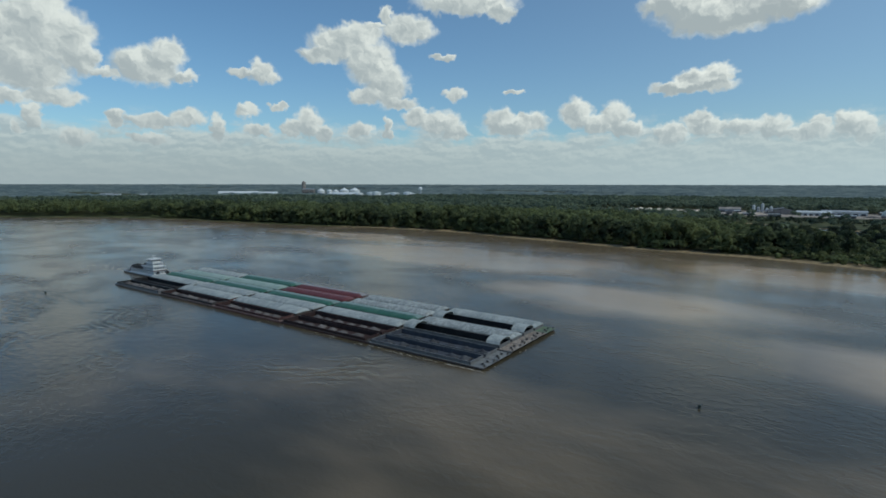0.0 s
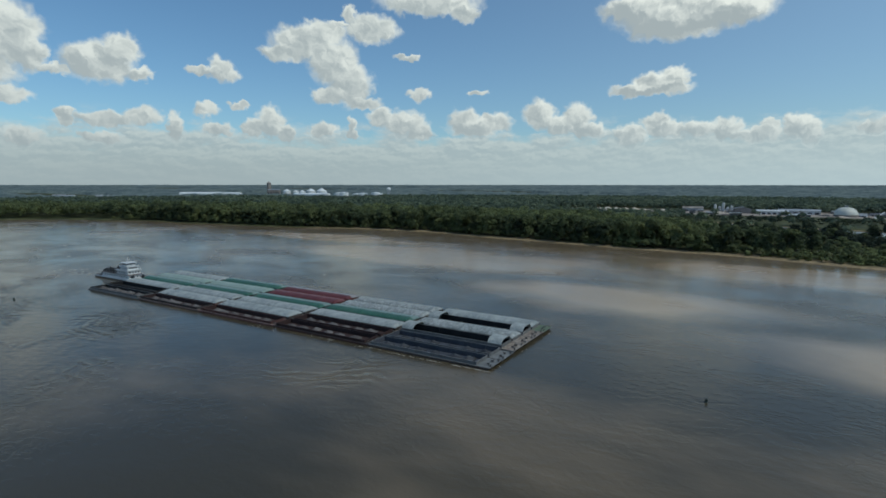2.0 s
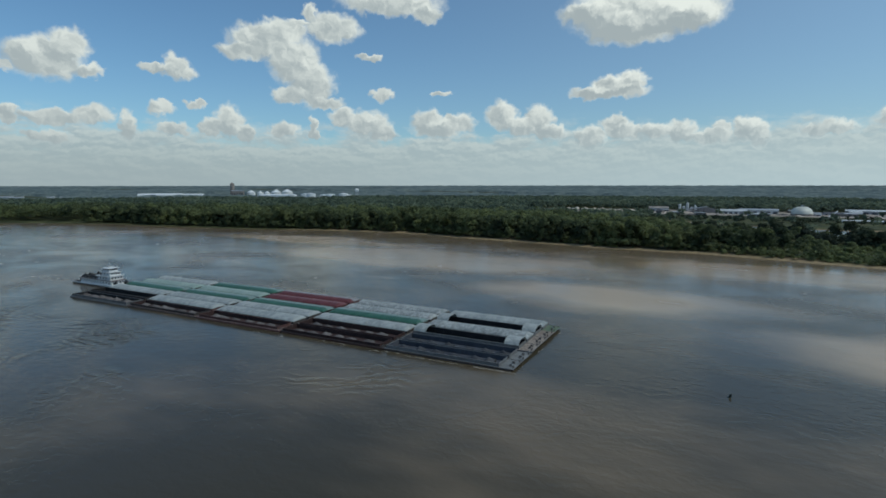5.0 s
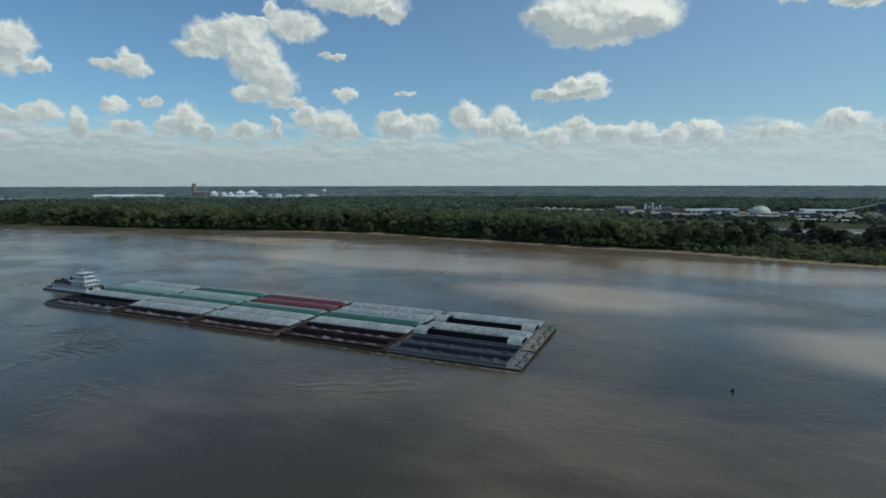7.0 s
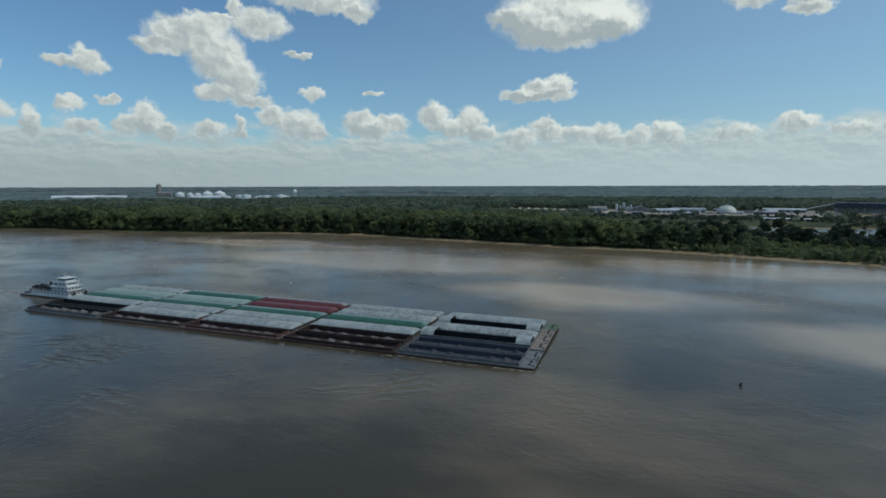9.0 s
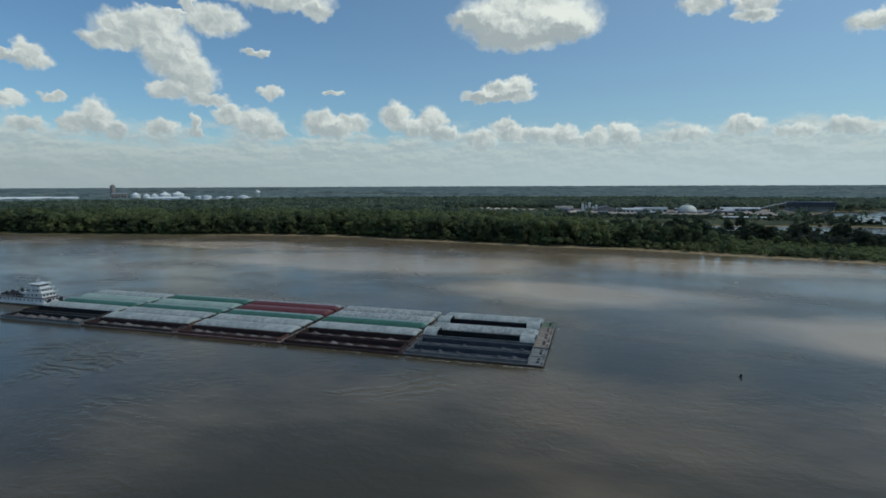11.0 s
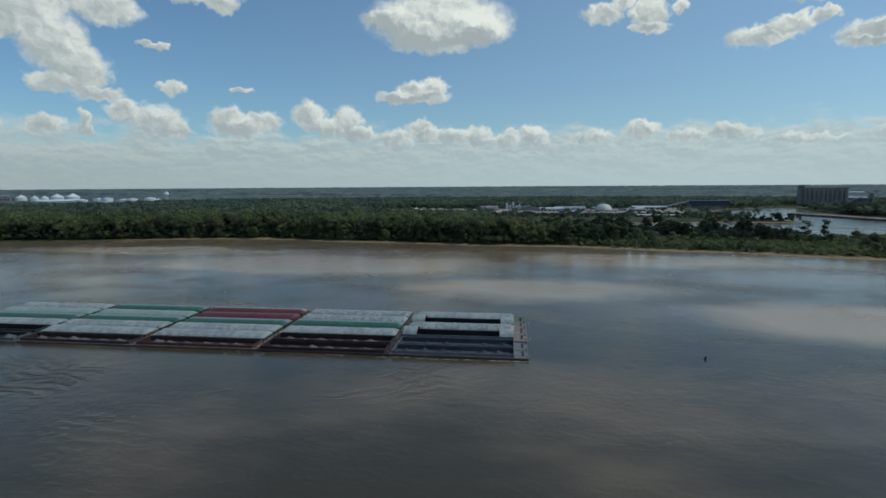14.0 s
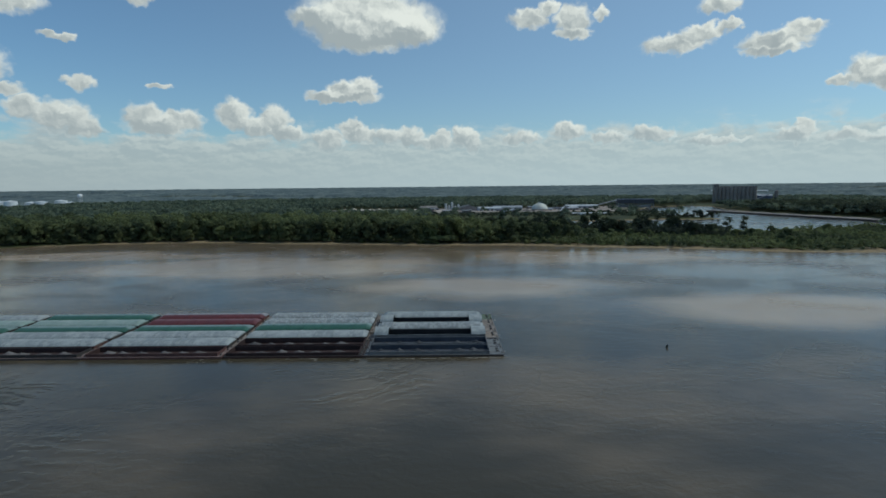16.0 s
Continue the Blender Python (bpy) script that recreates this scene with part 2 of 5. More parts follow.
WHITE_COVER = surface("white_cover", (0.21, 0.235, 0.235), (0.37, 0.39, 0.38), 0.4, 0.55, fine=4.0, extra=streaks((0.20, 0.21, 0.20), 0.6))
SPOTTED_COVER = surface("spotted_cover", (0.17, 0.19, 0.19), (0.40, 0.42, 0.41), 0.5, 0.55, fine=3.0, extra=streaks((0.20, 0.20, 0.19), 0.7, 0.48, 0.62))
GREEN_COVER = surface("green_cover", (0.025, 0.085, 0.058), (0.042, 0.125, 0.085), 0.25, 0.45, extra=sheen_crown((0.17, 0.235, 0.22), (0.03, 0.085, 0.065), 0.45))
PALE_GREEN = surface("pale_green_cover", (0.20, 0.27, 0.235), (0.30, 0.36, 0.325), 0.25, 0.45, extra=streaks((0.20, 0.33, 0.26), 0.5))
RED_COVER = surface("red_cover", (0.085, 0.019, 0.019), (0.135, 0.03, 0.03), 0.25, 0.5, extra=sheen_crown((0.15, 0.055, 0.055), (0.09, 0.018, 0.018), 0.5))
SHEEN_RED = surface("sheen_red_cover", (0.085, 0.019, 0.019), (0.135, 0.03, 0.03), 0.25, 0.5, extra=sheen_crown((0.24, 0.235, 0.24), (0.09, 0.018, 0.018), 0.4))
STEEL = surface("steel", (0.09, 0.09, 0.09), (0.2, 0.19, 0.18), 0.8, 0.5, metal=0.6, extra=streaks(RUST, 0.5))
WIRE = surface("wire", (0.05, 0.045, 0.04), (0.10, 0.09, 0.08), 3.0, 0.6, metal=0.5)
BOAT_WHITE = surface("boat_white", (0.52, 0.53, 0.54), (0.68, 0.68, 0.67), 0.2, 0.4, extra=streaks((0.40, 0.36, 0.32), 0.35, 0.56, 0.72))
BOAT_BLACK = surface("boat_black", (0.012, 0.012, 0.014), (0.04, 0.04, 0.042), 0.4, 0.5)
BOAT_DECK = surface("boat_deck", (0.06, 0.045, 0.04), (0.14, 0.09, 0.08), 0.4, 0.7)
GLASS = surface("dark_glass", (0.012, 0.016, 0.02), (0.03, 0.035, 0.04), 0.6, 0.08)
BUOY_GREEN = surface("buoy_black", (0.012, 0.02, 0.016), (0.035, 0.05, 0.04), 1.2, 0.5)
CONCRETE = surface("concrete", (0.20, 0.172, 0.155), (0.31, 0.275, 0.245), 0.05, 0.85, extra=streaks((0.12, 0.11, 0.10), 0.6, 0.5, 0.65, (0.04, 0.04, 0.012)))
PALE_METAL = surface("pale_metal", (0.40, 0.42, 0.43), (0.60, 0.61, 0.61), 0.04, 0.45, extra=streaks((0.35, 0.33, 0.31), 0.4, 0.52, 0.7, (0.05, 0.05, 0.02)))
GREY_METAL = surface("grey_metal", (0.22, 0.24, 0.26), (0.36, 0.37, 0.39), 0.04, 0.5)
WHITE_TANK = surface("white_tank", (0.70, 0.71, 0.71), (0.82, 0.82, 0.81), 0.04, 0.45)
DARK_METAL = surface("dark_metal", (0.03, 0.036, 0.05), (0.065, 0.07, 0.085), 0.05, 0.6)
BLUE_METAL = surface("blue_metal", (0.05, 0.07, 0.12), (0.10, 0.12, 0.17), 0.05, 0.6)
DOME_SHEET = surface("dome_sheet", (0.50, 0.50, 0.44), (0.66, 0.65, 0.58), 0.06, 0.5)
SOIL = surface("bare_soil", (0.30, 0.23, 0.18), (0.50, 0.42, 0.35), 0.02, 0.95)
COAL_PILE = surface("coal_pile", (0.03, 0.032, 0.036), (0.06, 0.06, 0.066), 0.05, 0.9)
LOGS = surface("stacked_timber", (0.44, 0.36, 0.27), (0.70, 0.61, 0.49), 0.05, 0.9)
BARK = surface("bark", (0.05, 0.04, 0.03), (0.11, 0.09, 0.07), 0.6, 0.9)


def foliage(name, low, high, vary="ISLAND"):
    """Leaves: two greens by tree and by leaf, dull, and a little light through them."""
    m = bpy.data.materials.new(name)
    m.use_nodes = True
    n = Nodes(m.node_tree)
    island = n.add("ShaderNodeNewGeometry").outputs["Random Per Island"]
    ob = n.add("ShaderNodeObjectInfo").outputs["Random"]
    place = n.add("ShaderNodeNewGeometry").outputs["Position"]
    patch = n.noise(place, 0.011, 4.0, 0.6)
    tree = n.noise(place, 0.085, 2.0, 0.5)
    f = n.math("ADD", n.math("MULTIPLY", island, 0.10), n.math("MULTIPLY", n.ramp(patch, 0.40, 0.60), 0.52))
    f = n.math("ADD", f, n.math("MULTIPLY", n.ramp(tree, 0.38, 0.62), 0.40))
    f = n.math("ADD", f, n.math("MULTIPLY", n.math("SUBTRACT", ob, 0.5), 0.4), clamp=True)
    shader = n.add("ShaderNodeBsdfPrincipled")
    n.put(n.mix(f, low, high), shader.inputs["Base Color"])
    shader.inputs["Roughness"].default_value = 0.8
    shader.inputs["Specular IOR Level"].default_value = 0.15
    glow = n.add("ShaderNodeBsdfTranslucent")
    n.put(n.mix(f, tuple(1.3 * v for v in low), tuple(1.5 * v for v in high)), glow.inputs[0])
    both = n.add("ShaderNodeMixShader")
    both.inputs[0].default_value = 0.38
    n.put(shader.outputs[0], both.inputs[1])
    n.put(glow.outputs[0], both.inputs[2])
    o = n.add("ShaderNodeOutputMaterial")
    n.put(both.outputs[0], o.inputs[0])
    return m


LEAVES = foliage("leaves", (0.040, 0.056, 0.034), (0.175, 0.200, 0.085))
# leaves under cloud: the cloud's shade is painted in as darker greens
SHADED_LEAVES = foliage("shaded_leaves", (0.030, 0.042, 0.032), (0.080, 0.096, 0.054))
BUSH_LEAVES = foliage("bush_leaves", (0.055, 0.07, 0.028), (0.17, 0.18, 0.065))
# far woods: distance haze painted in as paler, bluer leaf colour
HAZED_LEAVES = foliage("hazed_leaves", (0.062, 0.088, 0.068), (0.200, 0.235, 0.150))
HAZED_SKYLINE = foliage("hazed_skyline", (0.125, 0.170, 0.180), (0.290, 0.340, 0.310))


def water_material():
    m = bpy.data.materials.new("muddy_river_water")
    m.use_nodes = True
    n = Nodes(m.node_tree)
    at = n.add("ShaderNodeNewGeometry").outputs["Position"]
    # drifting tan silt, and sunlit patches painted into the colour as ellipses
    drift = n.add("ShaderNodeTexNoise")
    n.put(at, drift.inputs["Vector"])
    drift.inputs["Scale"].default_value, drift.inputs["Detail"].default_value = 0.008, 4.0
    bent = n.vec("ADD", at, n.vec("MULTIPLY", n.vec("SUBTRACT", drift.outputs["Color"], (0.5, 0.5, 0.5)), (150, 70, 0)))
    sunlit = 0.0
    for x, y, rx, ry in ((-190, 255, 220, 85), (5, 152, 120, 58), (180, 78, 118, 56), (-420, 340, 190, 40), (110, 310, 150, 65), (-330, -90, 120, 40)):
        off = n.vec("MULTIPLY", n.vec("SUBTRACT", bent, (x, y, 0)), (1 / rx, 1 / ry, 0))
        sunlit = n.math("MAXIMUM", sunlit, n.math("SUBTRACT", 1.0, n.vec("LENGTH", off), clamp=True))
    wide = n.noise(n.vec("MULTIPLY", at, (0.006, 0.011, 0)), 1.0, 4.0, 0.6)
    own = n.add("ShaderNodeSeparateXYZ")
    n.put(bent, own.inputs[0])
    far_sheen = n.math("MULTIPLY", n.ramp(own.outputs[1], 60, 330), 0.29)  # grazing sky reflection painted as paler tan towards the far bank
    tan = n.math("ADD", n.ramp(sunlit, 0.0, 0.7), n.math("ADD", far_sheen, n.math("MULTIPLY", n.ramp(wide, 0.42, 0.7), 0.34)), clamp=True)
    tan = n.math("MULTIPLY", tan, n.ramp(own.outputs[1], 480, 590, 1.0, 0.12))  # much less tan in the harbour
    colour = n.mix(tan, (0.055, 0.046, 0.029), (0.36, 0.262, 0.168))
    # ripples: broad boils, wind ripple, fine chop, calmer slicks, and the tow's spreading wash
    swell = n.noise(n.vec("MULTIPLY", at, (0.05, 0.06, 0)), 1.0, 2.0, 0.5, 0.4)
    ripple = n.noise(n.vec("MULTIPLY", at, (0.22, 0.34, 0)), 1.0, 3.0, 0.6, 0.3)
    calm = n.ramp(n.noise(n.vec("MULTIPLY", at, (0.012, 0.018, 0)), 1.0, 3.0, 0.55, 0.5), 0.36, 0.66)
    wash = 0.0
    for x, y, rx, ry, tx, ty in ((-215, -62, 140, 55, 0.22, 0.98), (-60, -30, 60, 26, -0.45, 0.85), (-380, -30, 120, 60, 0.75, 0.62)):
        off = n.vec("MULTIPLY", n.vec("SUBTRACT", at, (x, y, 0)), (1 / rx, 1 / ry, 0))
        inside = n.ramp(n.vec("LENGTH", off), 0.35, 1.0, 1.0, 0.0)
        run = n.math("ADD", n.vec("DOT_PRODUCT", at, (tx * 1.05, ty * 1.05, 0)), n.math("MULTIPLY", swell, 24.0))
        wash = n.math("ADD", wash, n.math("MULTIPLY", inside, n.math("SINE", run)))
    wash = n.math("MULTIPLY", wash, n.math("MULTIPLY", 0.55, n.math("MULTIPLY", n.ramp(ripple, 0.3, 0.6), n.ramp(calm, 0.2, 0.8))))
    height = n.math("ADD", n.math("MULTIPLY", swell, 0.32), n.math("MULTIPLY", ripple, n.math("ADD", 0.26, n.math("MULTIPLY", calm, 0.55))))
    height = n.math("MULTIPLY", n.math("ADD", height, wash), n.ramp(own.outputs[1], 500, 600, 1.0, 0.2))  # sheltered harbour water
    bump = n.add("ShaderNodeBump")
    bump.inputs["Strength"].default_value, bump.inputs["Distance"].default_value = 0.40, 1.0
    n.put(height, bump.inputs["Height"])
    shader = n.add("ShaderNodeBsdfPrincipled")
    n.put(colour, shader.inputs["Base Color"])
    n.put(n.math("ADD", 0.16, n.math("MULTIPLY", calm, 0.12)), shader.inputs["Roughness"])
    shader.inputs["IOR"].default_value = 1.33
    n.put(bump.outputs[0], shader.inputs["Normal"])
    o = n.add("ShaderNodeOutputMaterial")
    n.put(shader.outputs[0], o.inputs[0])
    return m


def ground_material():
    """Wet sand at the water, grass and scrub above it, bare work yards and pale fields inland."""
    m = bpy.data.materials.new("river_ground")
    m.use_nodes = True
    n = Nodes(m.node_tree)
    at = n.add("ShaderNodeNewGeometry").outputs["Position"]
    sep = n.add("ShaderNodeSeparateXYZ")
    n.put(at, sep.inputs[0])
    coarse, fine = n.noise(at, 0.02, 4.0, 0.6), n.noise(at, 0.25, 4.0, 0.65)
    grass = n.mix(n.ramp(coarse, 0.35, 0.65), (0.030, 0.040, 0.017), (0.085, 0.088, 0.036))
    sand = n.mix(n.ramp(fine, 0.3, 0.7), (0.17, 0.125, 0.072), (0.36, 0.27, 0.155))
    edge = n.math("ADD", sep.outputs[2], n.math("MULTIPLY", n.math("SUBTRACT", coarse, 0.5), 3.2))
    edge = n.math("ADD", edge, n.ramp(sep.outputs[0], -640, -380, 1.6, 0.0))
    colour = n.mix(n.ramp(edge, 0.7, 1.5), sand, grass)
    yard = 0.0
    for x, y, rx, ry in ((60, 1260, 420, 130), (-230, 1290, 170, 50), (470, 1370, 160, 60), (330, 1160, 140, 40)):
        off = n.vec("MULTIPLY", n.vec("SUBTRACT", at, (x, y, 0)), (1 / rx, 1 / ry, 0))
        yard = n.math("MAXIMUM", yard, n.math("SUBTRACT", 1.15, n.vec("LENGTH", off), clamp=True))
    bare = n.mix(n.ramp(fine, 0.3, 0.7), (0.20, 0.165, 0.14), (0.40, 0.34, 0.29))
    colour = n.mix(n.ramp(n.math("ADD", yard, n.math("MULTIPLY", n.math("SUBTRACT", coarse, 0.5), 0.8)), 0.08, 0.3), colour, bare)
    field = n.noise(n.vec("MULTIPLY", at, (0.0012, 0.003, 0)), 1.0, 2.0, 0.5)
    colour = n.mix(n.math("MULTIPLY", n.ramp(field, 0.58, 0.64), n.ramp(sep.outputs[1], 2300, 2700)), colour, (0.30, 0.29, 0.17))
    shader = n.add("ShaderNodeBsdfPrincipled")
    n.put(colour, shader.inputs["Base Color"])
    shader.inputs["Roughness"].default_value = 0.9
    shader.inputs["Specular IOR Level"].default_value = 0.2
    b = n.add("ShaderNodeBump")
    b.inputs["Strength"].default_value, b.inputs["Distance"].default_value = 0.5, 0.3
    n.put(fine, b.inputs["Height"])
    n.put(b.outputs[0], shader.inputs["Normal"])
    o = n.add("ShaderNodeOutputMaterial")
    n.put(shader.outputs[0], o.inputs[0])
    return m


WATER, GROUND = water_material(), ground_material()

# ---- building helpers ----
rng = random.Random(11)


def mesh_of(name, bm, material, smooth=False):
    me = bpy.data.meshes.new(name)
    bmesh.ops.recalc_face_normals(bm, faces=bm.faces)
    bm.to_mesh(me)
    bm.free()
    me.materials.append(material)
    if smooth:
        me.polygons.foreach_set("use_smooth", [True] * len(me.polygons))
    return me


def part(name, bm, material, parent, label="", smooth=False):
    ob = new(name, mesh_of(name, bm, material, smooth) if isinstance(bm, bmesh.types.BMesh) else bm)
    ob.parent = parent
    return tagged(ob, label)


def thing(name, m, label, category, group="", kind=""):
    ob = new(name)
    ob.empty_display_size = 0.5
    ob.matrix_basis = m
    return tagged(ob, label, category, group, kind)


def box(bm, x0, x1, y0, y1, z0, z1, bevel=0.0):
    made = bmesh.ops.create_cube(bm, size=1.0)["verts"]
    bmesh.ops.transform(bm, verts=made, matrix=Matrix.Translation(((x0 + x1) / 2, (y0 + y1) / 2, (z0 + z1) / 2)) @ Matrix.Diagonal((x1 - x0, y1 - y0, z1 - z0, 1)))
    if bevel:
        bmesh.ops.bevel(bm, geom=list({e for v in made for e in v.link_edges}), offset=bevel, segments=1, affect="EDGES", profile=0.5)


def tube(bm, x, y, z0, z1, r0, r1=None, sides=14):
    made = bmesh.ops.create_cone(bm, segments=sides, radius1=r0, radius2=r0 if r1 is None else r1, depth=z1 - z0, cap_ends=True)["verts"]
    bmesh.ops.translate(bm, verts=made, vec=(x, y, (z0 + z1) / 2))


def bar(bm, a, b, r, sides=6):
    a, b = Vector(a), Vector(b)
    made = bmesh.ops.create_cone(bm, segments=sides, radius1=r, radius2=r, depth=(b - a).length, cap_ends=True)["verts"]
    bmesh.ops.transform(bm, verts=made, matrix=Matrix.Translation((a + b) / 2) @ (b - a).to_track_quat("Z", "Y").to_matrix().to_4x4())


def one(make, *args, **keys):
    bm = bmesh.new()
    make(bm, *args, **keys)
    return bm


def grid_mesh(name, px, py, pz, material, smooth=True):
    """A sheet from arrays of equal shape."""
    rows, cols = px.shape
    me = bpy.data.meshes.new(name)
    idx = np.arange(rows * cols).reshape(rows, cols)
    quads = np.stack([idx[:-1, :-1], idx[:-1, 1:], idx[1:, 1:], idx[1:, :-1]], -1).reshape(-1, 4)
    me.from_pydata(np.stack([px, py, pz], -1).reshape(-1, 3).tolist(), [], quads.tolist())
    me.materials.append(material)
    if smooth:
        me.polygons.foreach_set("use_smooth", [True] * len(me.polygons))
    return me


# ---- ground and water ----
SHORE_X = (-5000, -3000, -1700, -1290, -1090, -890, -740, -560, -435, -300, -150, -50, 20, 120, 220, 330, 420, 700, 1500, 5000)
SHORE_Y = (-2300, -1000, -120, 190, 325, 392, 408, 432, 464, 468, 436, 418, 406, 390, 366, 332, 310, 250, 150, -100)


def shore(x):
    return np.interp(x, SHORE_X, SHORE_Y) + 3.0 * np.sin(x / 31.0) + 5.0 * np.sin(x / 83.0 + 1.0)


# the slack-water harbour behind the bank: middle line and half width
HARBOUR_X = (-40, 20, 90, 150, 240, 320, 400, 480, 560)
HARBOUR_Y = (925, 880, 815, 772, 730, 705, 692, 710, 760)
HARBOUR_W = (8, 26, 44, 58, 80, 112, 146, 156, 166)
POOL_Y = (600, 700, 800, 900, 1000, 1100, 1200, 1300, 1400, 1440)
POOL_X = (600, 620, 640, 620, 600, 600, 610, 648, 688, 715)
POOL_W = (110, 150, 160, 130, 115, 115, 122, 108, 98, 20)


def harbour(x, y):
    """How far inside the harbour's water a place lies, in metres (below nought: on land)."""
    arm = np.interp(x, HARBOUR_X, HARBOUR_W) - np.abs(y - np.interp(x, HARBOUR_X, HARBOUR_Y))
    arm = np.where((x < -40) | (x > 570), -50.0, arm)
    pool = np.interp(y, POOL_Y, POOL_W) - np.abs(x - np.interp(y, POOL_Y, POOL_X))
    pool = np.where((y < 590) | (y > 1450), -50.0, pool)
    spit = 22 - np.hypot((x - 455) / 4.0, y - 850)  # a wooded tongue between arm and pool
    return np.minimum(np.maximum(arm, pool), -spit) + 5 * np.sin(x / 23) * np.sin(y / 29)


def land(x, y):
    """The ground's height."""
    s = y - shore(x)
    z = np.interp(s, (-1500, -1000, -985, -960, -30, -6, 0, 5, 16, 60, 300), (4, 4, 2, -3, -3, -0.6, 0.02, 0.5, 1.3, 2.2, 2.8))
    h = harbour(x, y)
    z = np.where(s > 60, np.minimum(z, np.interp(h, (-8, 0, 12), (3.0, 0.0, -3.0))), z)
    d = np.hypot(x - 30, y + 190)
    return z + 46 * np.clip((d - 2300) / 2600, 0, 1) ** 1.4


gx = np.unique(np.concatenate([np.linspace(-5000, -1400, 60), np.arange(-1400, 1100, 9.0), np.linspace(1100, 5000, 60)]))
gs = np.unique(np.concatenate([np.linspace(-5000, -1000, 12), (-990, -985, -970, -960), np.linspace(-900, -40, 8), (-30, -15, -6, -3, 0, 2.5, 5, 10, 16, 30, 60),
                               np.arange(75, 1250, 12.0), np.arange(1250, 2400, 50.0), np.linspace(2400, 7300, 50)]))
GX, GS = np.meshgrid(gx, gs)
GY = GS + shore(GX)
tagged(new("ground", grid_mesh("ground", GX, GY, land(GX, GY) + 0.25 * np.sin(GX * 0.31) * np.sin(GY * 0.23) * (GS > 10), GROUND)),
       "wide flat river plain of sand, scrub grass and bare yards", "ground", kind="structure")
wx, wy = np.meshgrid(np.linspace(-5000, 5000, 21), np.linspace(-5000, 5000, 21))
tagged(new("water", grid_mesh("water", wx, wy, wx * 0, WATER)), "muddy brown river water with low ripples and painted sunlit patches", "river", kind="structure")

# ---- barges ----
LENGTH, BEAM, HALF_L, HALF_B = 59.44, 11.38, 29.58, 5.55
SIDE = -1.7  # the near edge of the tow


def ring(bm, x0, x1, y0, y1, t, z0, z1):
    """A rectangular frame of upright plates, its outside at the given lines."""
    box(bm, x0, x1, y0, y0 + t, z0, z1)
    box(bm, x0, x1, y1 - t, y1, z0, z1)
    box(bm, x0, x0 + t, y0 + t, y1 - t, z0, z1)
    box(bm, x1 - t, x1, y0 + t, y1 - t, z0, z1)


HOLD = (-27.9, 27.6, -4.65, 4.65)  # the hopper's outline inside a barge
LEAD_HOLD = (-27.9, 23.2, -4.65, 4.65)  # with the longer bow deck of a lead barge


def hull_mesh(name, deck, material, lead):
    """Side tanks, end decks and, on a lead barge, a raked bow."""
    bm = bmesh.new()
    x0, x1, y0, y1 = LEAD_HOLD if lead else HOLD
    box(bm, -HALF_L, HALF_L, -HALF_B, y0, -1.2, deck, 0.12)
    box(bm, -HALF_L, HALF_L, y1, HALF_B, -1.2, deck, 0.12)
    box(bm, -HALF_L, x0, y0, y1, -1.2, deck)
    box(bm, x1, HALF_L, y0, y1, -1.2, deck)
    box(bm, x0, x1, y0, y1, -1.2, 0.10)
    if lead:
        for v in bm.verts:
            if v.co.x > HALF_L - 0.3 and v.co.z < 0.2:
                v.co.x -= 4.0
    # rubbing strips along both sides
    for y in (-HALF_B - 0.05, HALF_B - 0.03):
        box(bm, -HALF_L + 0.4, HALF_L - 0.6, y, y + 0.08, deck - 0.45, deck - 0.25)
    return mesh_of(name, bm, material)


def deck_mesh(name, deck, material, lead):
    bm = bmesh.new()
    x0, x1, y0, y1 = LEAD_HOLD if lead else HOLD
    z0, z1 = deck + 0.004, deck + 0.05
    box(bm, -HALF_L + 0.15, HALF_L - 0.15, -HALF_B + 0.14, y0 - 0.05, z0, z1)
    box(bm, -HALF_L + 0.15, HALF_L - 0.15, y1 + 0.05, HALF_B - 0.14, z0, z1)
    box(bm, -HALF_L + 0.15, x0 - 0.05, y0 - 0.05, y1 + 0.05, z0, z1)
    box(bm, x1 + 0.05, HALF_L - 0.15, y0 - 0.05, y1 + 0.05, z0, z1)
    return mesh_of(name, bm, material)


def coaming_mesh(name, deck, height, material, lead):
    bm = bmesh.new()
    x0, x1, y0, y1 = LEAD_HOLD if lead else HOLD
    ring(bm, x0 - 0.12, x1 + 0.12, y0 - 0.12, y1 + 0.12, 0.12, deck - 0.9, deck + height)
    ring(bm, x0 - 0.26, x1 + 0.26, y0 - 0.26, y1 + 0.26, 0.30, deck + height, deck + height + 0.10)
    # stiffeners on the outside
    for k in range(22):
        x = x0 + 1.0 + k * (x1 - x0 - 2.0) / 21
        for y in (y0 - 0.24, y1 + 0.12):
            box(bm, x - 0.05, x + 0.05, y, y + 0.12, deck, deck + height)
    return mesh_of(name, bm, material)


def lining_mesh(name, deck, height, material, lead):
    """The hopper's inner plating, with its frames."""
    bm = bmesh.new()
    x0, x1, y0, y1 = LEAD_HOLD if lead else HOLD
    ring(bm, x0 + 0.01, x1 - 0.01, y0 + 0.01, y1 - 0.01, 0.05, 0.11, deck + height - 0.03)
    box(bm, x0 + 0.06, x1 - 0.06, y0 + 0.06, y1 - 0.06, 0.10, 0.16)
    for k in range(12):
        x = x0 + 2.0 + k * (x1 - x0 - 4.0) / 11
        for y in (y0 + 0.06, y1 - 0.16):
            box(bm, x - 0.06, x + 0.06, y, y + 0.10, 0.16, deck + height - 0.05)
    return mesh_of(name, bm, material)


